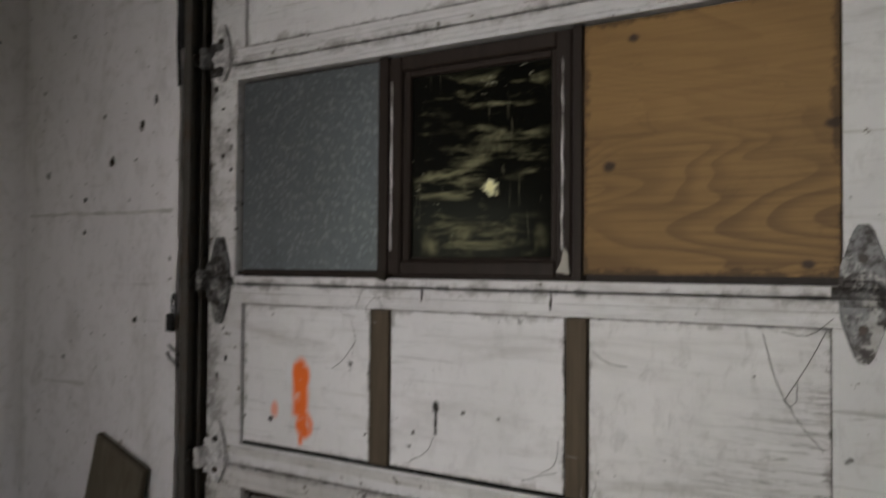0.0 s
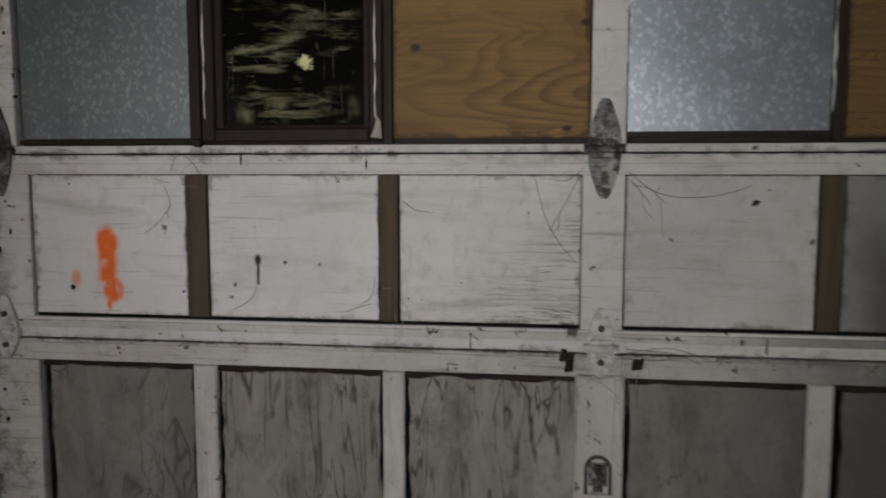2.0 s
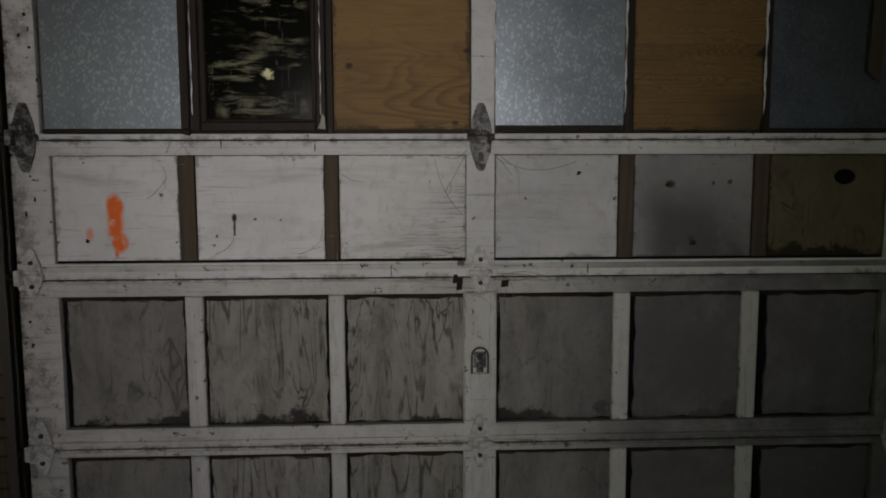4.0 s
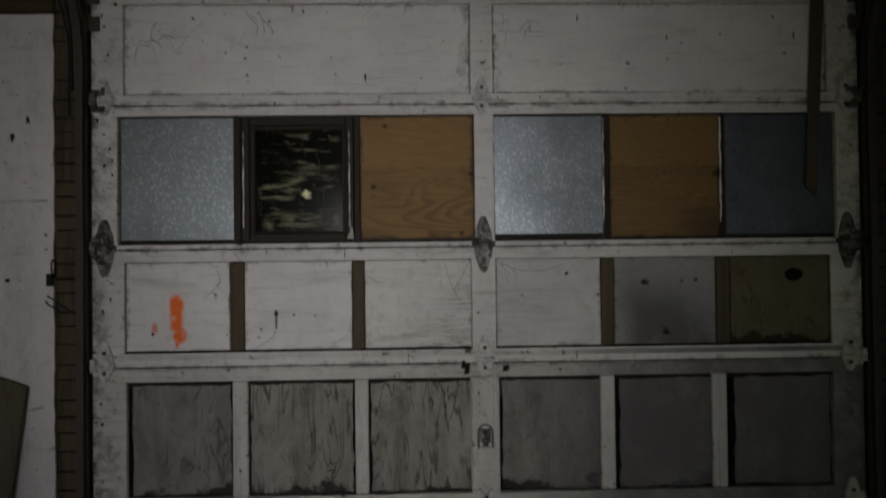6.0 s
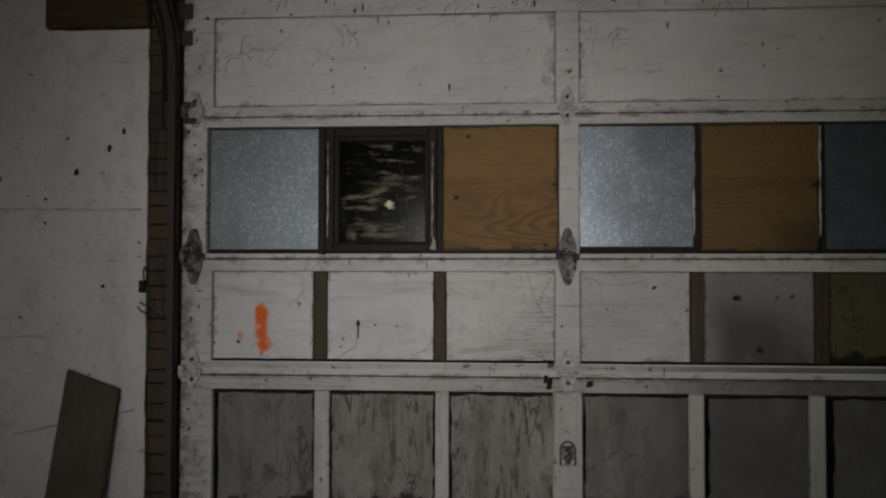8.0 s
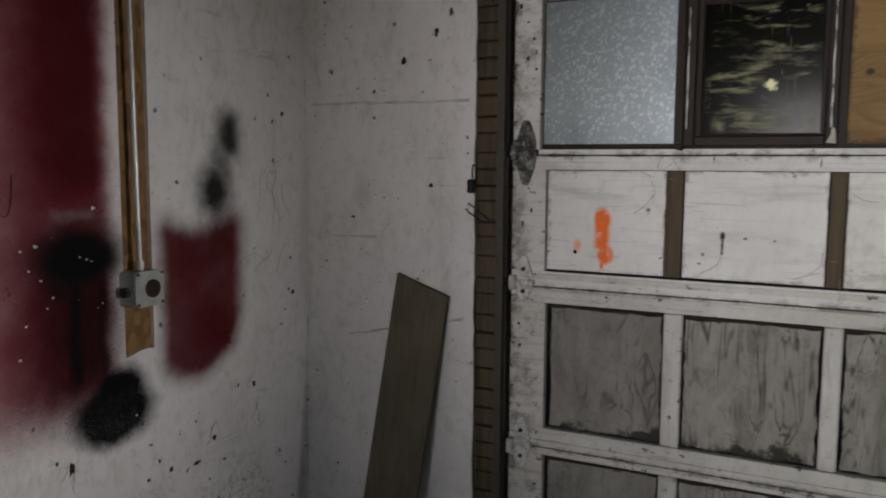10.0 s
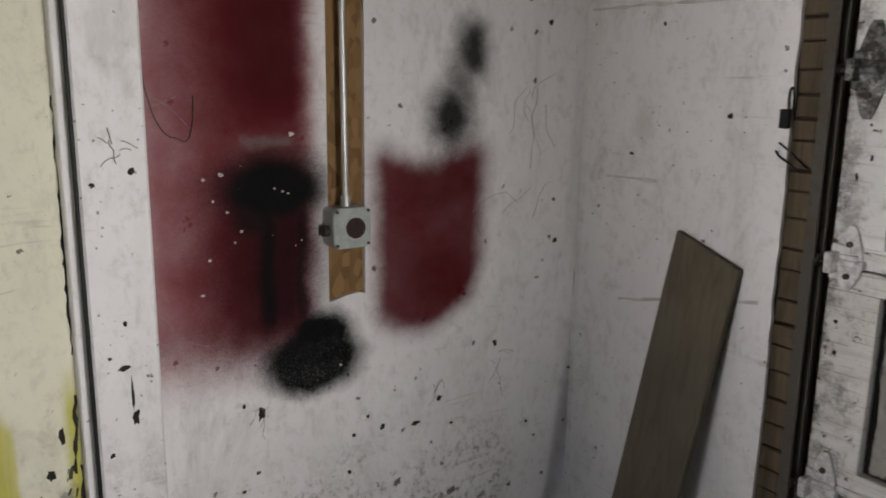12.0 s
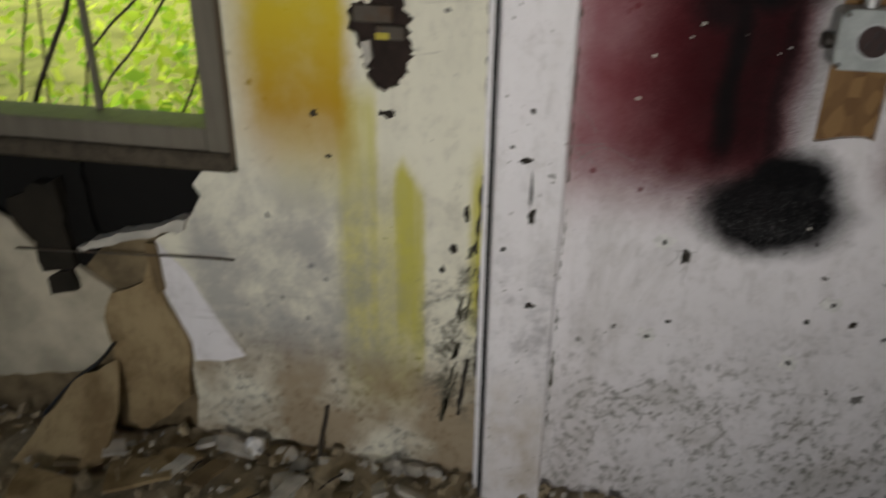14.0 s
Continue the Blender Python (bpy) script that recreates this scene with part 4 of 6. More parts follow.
for a, b in ((-1.150, -1.122), (0.336, 0.364), (0.814, 0.836), (-0.668, -0.647)):
    part("mullion", boxes((a, b, 1.497, 1.522, 1.596, 2.105), bevel=0.002), dark_sash, win, "dark bare window mullion")
for a, b in ((0.334, 0.338), (0.812, 0.817), (-0.112, -0.107)):
    bm = bmesh.new()
    prism(bm, ragged([(a, 1.66), (b - 0.001, 1.68), (b + 0.001, 2.09), (a, 2.09)], 0.02, 0.0025, 5), "y", 1.494, 1.4985)
    part("paint_flake", bm, panel_paint, win, "strip of peeling white paint")
sash = part("window_sash", boxes((-1.120, -1.086, 1.498, 1.526, 1.602, 2.1), (-0.704, -0.670, 1.498, 1.526, 1.602, 2.1), (-1.086, -0.704, 1.498, 1.526, 2.066, 2.1), (-1.086, -0.704, 1.498, 1.526, 1.602, 1.634), bevel=0.004), dark_sash, win, "dark brown inner window sash")
sash2 = boxes((-1.086, -1.066, 1.507, 1.526, 1.634, 2.066), (-0.718, -0.704, 1.507, 1.526, 1.634, 2.066), (-1.066, -0.718, 1.507, 1.526, 2.05, 2.066), (-1.066, -0.718, 1.507, 1.526, 1.634, 1.642), bevel=0.003)
part("glazing_bead", sash2, dark_sash, win)
part("pane", boxes((-1.068, -0.716, 1.516, 1.519, 1.640, 2.052)), pane_dark, win, "grimy dark window pane")
for x in (-1.112, -0.690):
    bm = bmesh.new()
    prism(bm, ragged([(x, 1.66), (x + 0.003, 1.655), (x + 0.003, 2.03), (x + 0.001, 2.045)], 0.02, 0.0018, 9), "y", 1.4955, 1.499)
    part("paint_flake", bm, panel_paint, win, "thin line of old white paint")
bm = bmesh.new()
prism(bm, [(-0.70, 1.612), (-0.672, 1.608), (-0.676, 1.65), (-0.684, 1.66), (-0.69, 1.632)], "y", 1.494, 1.499)
part("putty", bm, paper, win, "lump of pale putty")
for a, b, z in ((-1.60, -1.13, 1.597), (-0.10, 0.33, 1.597)):
    part("edge_strip", boxes((a, b, 1.496, 1.52, z, z + 0.012), bevel=0.002), dark_sash, win)
trim_line(win, DL, DR, 2.118, door_paint)

# third section: white panels, brown mullions bare of paint
third = section(J[2], J[3], 1.163, 1.524, -1.580, 1.260, (-0.203, -0.107), door_paint)
for (a, b), m, l in zip(COLS, (orange_panel, drip_panel, cracked_paint, dimmed_paint, grey_paint, None), ("white painted panel with an orange spray mark", "white painted panel with a dark drip", "cracked white painted panel", "white painted panel, its colour dimmed for the light's falloff", "sooty grey-white panel", "")):
    if m:
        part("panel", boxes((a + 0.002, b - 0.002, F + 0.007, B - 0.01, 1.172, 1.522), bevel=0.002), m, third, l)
bm = bmesh.new()
hx, hz, hr = 1.11, 1.445, 0.034
arc = [(hx + hr * 1.15 * math.cos(a), hz + hr * 0.8 * math.sin(a)) for a in [math.pi * i / 8 for i in range(9)]]
low_arc = [(x, 2 * hz - z) for x, z in arc]
prism(bm, [(0.845, hz), *arc[::-1], (1.256, hz), (1.256, 1.522), (0.845, 1.522)], "y", F + 0.007, F + 0.017)
prism(bm, [(0.845, hz), *low_arc[::-1], (1.256, hz), (1.256, 1.172), (0.845, 1.172)], "y", F + 0.007, F + 0.017)
part("panel", bm, brown_panel, third, "water-stained brown panel with a hole")
part("backing", boxes((0.845, 1.256, B - 0.006, B - 0.002, 1.172, 1.522)), void_shade, third)
for a, b in MULLS:
    part("mullion", boxes((a + 0.002, b - 0.002, F + 0.003, B - 0.004, 1.170, 1.522), bevel=0.0015), bare_brown, third, "bare brown wooden mullion")
# Near-black strip carries the shade inside the groove.
part("groove", boxes((-1.577, -0.205, F + 0.011, F + 0.02, 1.163, 1.172), (-0.105, 1.258, F + 0.011, F + 0.02, 1.163, 1.172)), void_shade, third)
for z in (1.530, 1.135):
    trim_line(third, DL, DR, z, door_paint if z > 1.3 else dirty_paint, 0.02, 0.003)

for a, b, z0, z1 in ((-0.461, -0.4585, 1.112, 1.15), (0.215, 0.217, 1.115, 1.15), (-1.02, -1.018, 1.545, 1.57), (-0.71, -0.7085, 1.535, 1.57)):
    bm = bmesh.new()
    prism(bm, ragged([(a, z0), (b, z0), (b + 0.001, z1), (a, z1)], 0.008, 0.0012, int(z0 * 900)), "y", F - 0.0024, F + 0.001)
    part("crack", bm, dirt_mud, third)
for a, b, z0, z1 in ((-0.238, -0.214, 1.062, 1.108), (-0.084, -0.056, 1.072, 1.098)):
    bm = bmesh.new()
    prism(bm, ragged([(a, z0), (b - 0.004, z0 + 0.004), (b, z1), (a + 0.003, z1 - 0.003)], 0.012, 0.002, int(b * -900)), "y", F - 0.010, F + 0.002)
    part("metal_tab", bm, rust_brown, third, "dark rusty metal tab")

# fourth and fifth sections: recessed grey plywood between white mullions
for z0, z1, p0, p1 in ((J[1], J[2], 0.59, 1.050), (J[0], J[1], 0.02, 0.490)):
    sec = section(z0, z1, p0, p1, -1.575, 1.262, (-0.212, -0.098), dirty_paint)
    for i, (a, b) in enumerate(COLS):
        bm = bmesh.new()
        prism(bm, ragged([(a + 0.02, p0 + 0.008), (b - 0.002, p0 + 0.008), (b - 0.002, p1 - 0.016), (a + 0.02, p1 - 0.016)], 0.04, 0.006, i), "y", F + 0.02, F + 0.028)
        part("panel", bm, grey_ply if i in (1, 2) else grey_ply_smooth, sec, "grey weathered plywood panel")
    bm = bmesh.new()
    for a, b in ((-1.57, -0.215), (-0.095, 1.26)):
        prism(bm, ragged([(a, p1 - 0.016), (b, p1 - 0.016), (b, p1 - 0.002), (a, p1 - 0.002)], 0.04, 0.005, 77), "y", F + 0.014, F + 0.02)
    part("rust_strip", bm, rust_brown, sec, "rusty brown edge above the panels")
    # Sheet close behind the panels, coloured as the shade in their gaps.
    part("gap", boxes((-1.575, -0.212, F + 0.03, F + 0.034, p0, p1), (-0.098, 1.262, F + 0.03, F + 0.034, p0, p1)), void_shade, sec)
    for a, b in (*MULLS[:2], (0.304, 0.357), (0.758, 0.813)):
        part("mullion", boxes((a + 0.006, b + 0.012, F + 0.003, F + 0.028, p0, p1), bevel=0.005), stile_paint, sec, "peeling white mullion")
    trim_line(sec, DL, DR, z1 - 0.024, dirty_paint, 0.014, 0.003)
    trim_line(sec, DL, DR, z0 + 0.012, dirty_paint, 0.015, 0.004)
    part("stile_cover", boxes((-0.210, -0.100, F - 0.004, F - 0.0002, p0 + 0.01, z1 - 0.05), bevel=0.002), stile_paint, sec)

for x in (-1.655, -0.155, 1.328):
    hinge(top, x, 2.165, 0.030, 0.085, 0.05, hinge_paint, "white-painted steel hinge")
    hinge(win, x, 1.582, 0.037, 0.105, 0.105, hinge_steel, "dull galvanised diamond hinge")
    hinge(third, x, 1.122, 0.032, 0.085, 0.06, hinge_paint, "white-painted steel hinge")
    hinge(sec, x, 0.522, 0.034, 0.095, 0.08, hinge_paint, "white-painted steel hinge")

def roller(parent, x, z, side):
    """Roller bracket at the door's edge, its shaft running in the track."""
    bm = boxes((min(x, x + 0.05 * side), max(x, x + 0.05 * side), F - 0.014, F - 0.002, z - 0.045, z + 0.045), (min(x + 0.002 * side, x + 0.022 * side), max(x + 0.002 * side, x + 0.022 * side), F - 0.05, F - 0.002, z - 0.026, z + 0.026), bevel=0.003)
    part("roller_bracket", bm, hinge_steel if z > 1.3 else hinge_paint, parent, "worn steel roller bracket")
    bm = bmesh.new()
    rod(bm, (x + 0.02 * side, F - 0.035, z), (x - 0.036 * side, F - 0.035, z), 0.005, 8)
    part("roller_shaft", bm, bolt_steel, parent)
    bm = bmesh.new()
    rod(bm, (x - 0.030 * side, F - 0.035, z), (x - 0.014 * side, F - 0.035, z), 0.016, 14)
    part("roller", bm, bolt_steel, parent, "small dark steel roller")


for parent, z in ((top, 2.165), (win, 1.582), (third, 1.122), (sec, 0.522)):
    roller(parent, DL + 0.006, z, 1)
    roller(parent, DR - 0.006, z, -1)

lock = thing("door_latch", (-0.155, F - 0.004, 0.80), "steel latch plate on the middle stile of the door", "latch")
part("plate", boxes((-0.190, -0.122, F - 0.0075, F - 0.004, 0.676, 0.77), bevel=0.001), stile_paint, lock, "white-painted plate")
bm = bmesh.new()
outer = [(-0.156 + 0.032 * math.cos(a), 0.833 + 0.032 * math.sin(a)) for a in [math.pi * i / 10 for i in range(11)]]
inner = [(-0.156 + 0.024 * math.cos(a), 0.833 + 0.025 * math.sin(a)) for a in [math.pi * i / 10 for i in range(11)]]
prism(bm, [(-0.124, 0.77), *outer, (-0.188, 0.77), (-0.180, 0.77), *inner[::-1], (-0.132, 0.77)], "y", F - 0.012, F - 0.004)
part("shackle", bm, bar_steel, lock, "dark rusty arch")
part("back_plate", boxes((-0.190, -0.122, F - 0.006, F - 0.004, 0.772, 0.868), bevel=0.0008), stile_paint, lock, "white-painted back plate")
part("tongue", boxes((-0.168, -0.144, F - 0.009, F - 0.004, 0.775, 0.828), bevel=0.002), hinge_steel, lock)
part("recess", boxes((-0.178, -0.134, F - 0.0072, F - 0.0062, 0.79, 0.848), bevel=0.0003), hinge_steel, lock, "dull grey metal behind the arch")
bm = bmesh.new()
rod(bm, (-0.156, F - 0.018, 0.822), (-0.156, F - 0.018, 0.845), 0.007)
part("pin", bm, bolt_steel, lock)

bar = bmesh.new()
prism(bar, [(1.193, 2.66), (1.243, 2.66), (1.194, 1.76), (1.150, 1.80)], "y", 1.462, 1.470)
solid("hanging_bar", bar, bar_steel, "dark flat steel bar hanging from the beam over the door", "steel bar")

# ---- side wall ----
# Backing lies just behind the sheets; its colour stands for a deep void's shade.
solid("wall_west", boxes((WX - 0.16, WX - 0.04, -0.70, WY + 0.03, FLOOR, CEIL), (WX - 0.16, WX - 0.04, -2.30, -0.70, FLOOR, 0.74), (WX - 0.16, WX - 0.04, -2.30, -0.70, 2.08, CEIL), (WX - 0.16, WX - 0.04, BACK, -2.30, FLOOR, CEIL)), void_shade, "dark inner side of the wall behind the sheets", "wall", **S)
sheet("wall_sheet_west", [(0.06, FLOOR), (WY, FLOOR), (WY, CEIL), (0.683, CEIL), (0.683, 0.938), (0.66, 0.944), (0.62, 0.940), (0.59, 0.932), (0.567, 0.929), (0.567, CEIL), (0.06, CEIL)], "x", WX - 0.013, WX, red_wall, "white painted wall sheet with red and black spray paint")
solid("flake_board", boxes((WX - 0.04, WX - 0.013, 0.545, 0.70, 0.91, CEIL)), flake_board, "brown flake board seen through a slot in the wall", "board", kind="structure")
HOLE = [(-0.303, 1.19), (-0.287, 1.165), (-0.272, 1.13), (-0.281, 1.10), (-0.266, 1.07), (-0.274, 1.045), (-0.288, 1.02), (-0.30, 0.995), (-0.33, 0.98), (-0.355, 0.985), (-0.372, 1.005), (-0.378, 1.05), (-0.396, 1.08), (-0.41, 1.125), (-0.408, 1.165), (-0.362, 1.168)]
TEETH = random.Random(17)
HOLE = [p for a, b in zip(HOLE, HOLE[1:]) for p in (a, *((a[0] + (b[0] - a[0]) * i / 5 + TEETH.uniform(-0.009, 0.009), a[1] + (b[1] - a[1]) * i / 5 + TEETH.uniform(-0.007, 0.007)) for i in range(1, 5)))] + HOLE[-1:]
EDGE = [(-0.70, 0.76), (-0.795, 0.755), (-0.822, 0.72), (-0.806, 0.69), (-0.83, 0.65), (-0.86, 0.605), (-0.945, 0.56), (-0.955, 0.47), (-0.945, 0.39), (-0.905, 0.30), (-0.888, 0.245), (-0.90, 0.16), (-0.895, 0.07), (-0.92, FLOOR)]
sheet("wall_sheet_west_2", [(-0.095, FLOOR), (-0.095, CEIL), (-0.305, CEIL), *HOLE, (-0.348, CEIL), (-0.70, CEIL), *EDGE], "x", WX - 0.013, WX, yellow_wall, "white wall sheet with yellow and black spray paint, broken open")
sheet("wall_sheet_west_3", ragged([(-1.097, 0.39), (-1.13, 0.306), (-1.12, 0.21), (-1.24, 0.11), (-1.53, 0.053), (-2.3, 0.04), (-2.3, 0.62), (-1.42, 0.60), (-1.36, 0.575), (-1.30, 0.50), (-1.2, 0.46), (-1.14, 0.42)], 0.03, 0.004, 33), "x", WX - 0.013, WX, stained_wall, "torn white plasterboard under the window")
sheet("wall_sheet_west_4", [(-2.3, FLOOR), (-2.3, CEIL), (BACK, CEIL), (BACK, FLOOR)], "x", WX - 0.013, WX, white_wall, "white painted wall sheet")
sheet("wall_sheet_west_5", [(-0.70, 2.08), (-2.3, 2.08), (-2.3, CEIL), (-0.70, CEIL)], "x", WX - 0.013, WX, white_wall, "white painted wall sheet above the window")
sheet("wall_core", ragged([(-0.80, FLOOR), (-0.80, 0.50), (-0.87, 0.60), (-1.0, 0.57), (-1.12, 0.505), (-1.2, 0.42), (-2.3, 0.42), (-2.3, FLOOR)], 0.06, 0.008, 21), "x", WX - 0.032, WX - 0.0135, board_core, "brown fibre board bared by torn plasterboard")
sheet("torn_edge", ragged([(-0.85, 0.625), (-0.93, 0.60), (-1.0, 0.58), (-1.08, 0.555), (-1.165, 0.52), (-1.15, 0.505), (-1.06, 0.535), (-1.0, 0.557), (-0.86, 0.595)], 0.02, 0.007, 8), "x", WX - 0.03, WX + 0.012, paper, "ragged white edge of broken plasterboard")

ch = thing("wall_channel", (WX, -0.33, 1.0), "brown slot with a broken box hole in the wall", "wall slot", kind="structure")
part("slot_back", boxes((WX - 0.04, WX - 0.022, -0.42, -0.262, 0.97, CEIL)), slot_brown, ch)
part("box_remnant", boxes((WX - 0.022, WX - 0.004, -0.402, -0.315, 1.125, 1.162), (WX - 0.022, WX - 0.002, -0.352, -0.288, 1.09, 1.12), bevel=0.003), bar_steel, ch, "rusty metal box remnant")
part("tag", boxes((WX - 0.004, WX + 0.0, -0.352, -0.322, 1.092, 1.106)), brass_dark, ch, "small yellow tag")
tube("wire", [(WX - 0.012, -0.325, 1.18), (WX - 0.008, -0.32, 1.35), (WX - 0.012, -0.33, 1.6), (WX - 0.01, -0.325, 2.2)], 0.004, sash_grey, ch)
bm = bmesh.new()
prism(bm, [(-0.385, 1.085), (-0.375, 1.03), (-0.36, 1.05), (-0.365, 1.09)], "x", WX - 0.012, WX + 0.003)
part("plaster_chip", bm, paper, ch, "pale broken plaster")

solid("wall_post", boxes((WX - 0.013, -2.552, -0.078, 0.074, FLOOR, CEIL), bevel=0.006), post_paint, "white painted boxed post standing proud of the wall", "post", kind="structure")
solid("post_batten", boxes((WX, -2.585, -0.104, -0.080, FLOOR, CEIL), bevel=0.003), white_wall, "narrow peeling white batten beside the post", "trim", kind="structure")
line = thing("wall_cable", (-2.553, -0.1, 0.0), "black cable running straight down the post's edge", "cable")
tube("cable", [(-2.556, -0.082, FLOOR + 0.01), (-2.554, -0.083, 1.0), (-2.556, -0.082, 2.0), (-2.555, -0.082, CEIL - 0.01)], 0.0052, black_rubber, line)

outlet = thing("outlet_box", (WX, 0.606, 1.09), "grey steel outlet box with a dark round socket, on the wall", "outlet")
BY0, BY1, BZ0, BZ1 = 0.548, 0.663, 1.093, 1.205
BC = (0.612, 1.149)
part("box", boxes((WX - 0.01, -2.565, BY0 + 0.003, BY1 - 0.003, BZ0 + 0.003, BZ1 - 0.003), bevel=0.008), box_steel, outlet)
bm = bmesh.new()
prism(bm, [(BY0 + 0.014, BZ0), (BY1 - 0.014, BZ0), (BY1, BZ0 + 0.014), (BY1, BZ1 - 0.014), (BY1 - 0.014, BZ1), (BY0 + 0.014, BZ1), (BY0, BZ1 - 0.014), (BY0, BZ0 + 0.014)], "x", -2.565, -2.558)
bmesh.ops.bevel(bm, geom=list(bm.edges), offset=0.002, segments=1, affect="EDGES")
part("cover", bm, cover_grey, outlet, "pale grey cover plate")
bm = bmesh.new()
rod(bm, (-2.558, *BC), (-2.5555, *BC), 0.034, 24)
part("socket_rim", bm, box_steel, outlet)
bm = bmesh.new()
rod(bm, (-2.556, *BC), (-2.551, *BC), 0.029, 24)
face = part("socket_face", bm, socket_dark, outlet, "dark round socket")
for dy, dz in ((0.0, 0.013), (-0.011, -0.007), (0.011, -0.007)):
    part("socket_slot", boxes((-2.5515, -2.5495, BC[0] - 0.002 + dy, BC[0] + 0.002 + dy, BC[1] - 0.006 + dz, BC[1] + 0.006 + dz)), padlock_black, face)
for y in (BY0 + 0.01, BY1 - 0.01):
    for z in (BZ0 + 0.01, BZ1 - 0.01):
        bm = bmesh.new()
        rod(bm, (-2.559, y, z), (-2.555, y, z), 0.0045, 8)
        part("screw", bm, bolt_steel, outlet)
bm = bmesh.new()
rod(bm, (-2.60, BY0 - 0.012, 1.14), (-2.60, BY0 + 0.004, 1.14), 0.016)
part("knockout_plug", bm, bolt_steel, outlet)
pipe = thing("conduit_pipe", (-2.60, 0.60, BZ1), "thin grey steel conduit pipe rising from the outlet box", "pipe")
tube("pipe", [(-2.60, 0.606, BZ1 - 0.002), (-2.604, 0.604, 1.6), (-2.606, 0.600, 2.2), (-2.606, 0.595, CEIL)], 0.009, conduit_steel, pipe)
bm = bmesh.new()
rod(bm, (-2.60, 0.606, BZ1 - 0.002), (-2.60, 0.606, BZ1 + 0.028), 0.014, 12)
part("collar", bm, conduit_steel, pipe)

# ---- leaning board ----
bm = bmesh.new()
top_l, top_r, foot_l, foot_r = Vector((-2.184, 1.495, 1.118)), Vector((-1.962, 1.492, 1.040)), Vector((-2.2976, 1.329, FLOOR)), Vector((-2.0724, 1.329, FLOOR))
back = Vector((0, 0.022, 0.0))
vs = [bm.verts.new(p) for p in (foot_l, foot_r, top_r, top_l, foot_l + back, foot_r + back, top_r + back, top_l + back)]
for q in ((0, 1, 2, 3), (5, 4, 7, 6), (4, 0, 3, 7), (1, 5, 6, 2), (3, 2, 6, 7), (4, 5, 1, 0)):
    bm.faces.new([vs[i] for i in q])
bmesh.ops.bevel(bm, geom=list(bm.edges), offset=0.002, segments=1, affect="EDGES")
solid("leaning_board", bm, board_wood, "grey-brown wooden board leaning on the white wall", "board")

# ---- window in the side wall ----
window = thing("window_1", (WX - 0.05, -1.5, 0.8), "weathered grey wooden window without glass", "window", kind="structure")
part("window_frame", boxes((WX - 0.15, WX + 0.012, -0.765, -0.708, 0.81, 2.10), (WX - 0.15, WX + 0.012, -2.33, -2.265, 0.81, 2.10), (WX - 0.15, WX + 0.012, -2.265, -0.765, 2.04, 2.10), bevel=0.004), sash_grey, window)
part("casing_edge", boxes((WX, WX + 0.018, -0.708, -0.699, 0.78, 2.10), bevel=0.003), bare_brown, window, "dark brown casing edge")
part("bottom_rail", boxes((WX - 0.11, WX + 0.008, -2.265, -0.765, 0.81, 0.866), bevel=0.005), sash_grey, window)
part("window_sill", boxes((WX - 0.17, WX + 0.026, -2.33, -0.704, 0.765, 0.81), bevel=0.008), sill_grey, window, "dark rotten window sill")
part("muntin", boxes((WX - 0.09, WX - 0.07, -1.093, -1.077, 0.868, 2.04), bevel=0.003), sash_grey, window)
part("muntin", boxes((WX - 0.09, WX - 0.07, -1.65, -1.63, 0.868, 2.04), bevel=0.003), sash_grey, window)
part("meeting_rail", boxes((WX - 0.11, WX - 0.05, -2.265, -0.765, 1.195, 1.222), bevel=0.004), sill_grey, window)
net = thing("wire_netting", (WX - 0.045, -1.5, 1.2), "thin dark wire netting over the upper window", "wire netting")
rng = random.Random(44)
for i in range(24):
    z = 1.245 + i * 0.033
    tube("wire", [(WX - 0.045, -2.26 + j * 0.25, z + rng.uniform(-0.005, 0.005)) for j in range(7)], 0.0012, twig_bark, net, 2)
for i in range(44):
    y = -2.25 + i * 0.034
    tube("wire", [(WX - 0.048, y + rng.uniform(-0.004, 0.004), 1.225 + j * 0.2) for j in range(5)], 0.001, twig_bark, net, 2)
for i in range(12):
    z = 1.24 + i * 0.045 + rng.uniform(-0.006, 0.006)
    tube("tie", [(WX - 0.04, -0.768, z), (WX + 0.014, -0.766, z + 0.004), (WX + 0.0155, -0.735, z - 0.004), (WX + 0.014, -0.712, z + 0.003)], 0.0035, twig_bark, net, 3)
for y0, y1, z0, z1, d in ((-1.29, -1.19, 0.43, 0.70, 0.035), (-1.27, -1.19, 0.37, 0.45, 0.05), (-1.36, -1.28, 0.5, 0.66, 0.02)):
    bm = bmesh.new()
    prism(bm, ragged([(y0, z0), (y1, z0 + 0.02), (y1 - 0.01, z1), (y0, z1 - 0.03)], 0.03, 0.008, 61), "x", WX - 0.03, WX - 0.03 + d)
    solid("rotten_stub", bm, rot_dark, "dark rotten wood stub hanging under the sill", "wood stub", "rotten stubs")
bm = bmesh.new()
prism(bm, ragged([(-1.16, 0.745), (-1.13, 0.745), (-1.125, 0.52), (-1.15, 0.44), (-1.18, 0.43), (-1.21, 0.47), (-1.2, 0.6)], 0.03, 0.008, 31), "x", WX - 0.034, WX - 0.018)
# Batten takes the near-black colour of the void's shade.
solid("broken_batten", bm, void_shade, "dark broken batten hanging under the sill", "batten")
tube_ob = tube("rusty_rod", [(WX + 0.01, -1.35, 0.498), (WX + 0.012, -1.0, 0.515), (WX + 0.012, -0.78, 0.525), (WX + 0.006, -0.735, 0.522)], 0.0026, bar_steel)
tagged(tube_ob, "thin rusty rod along the broken wall", "rod")
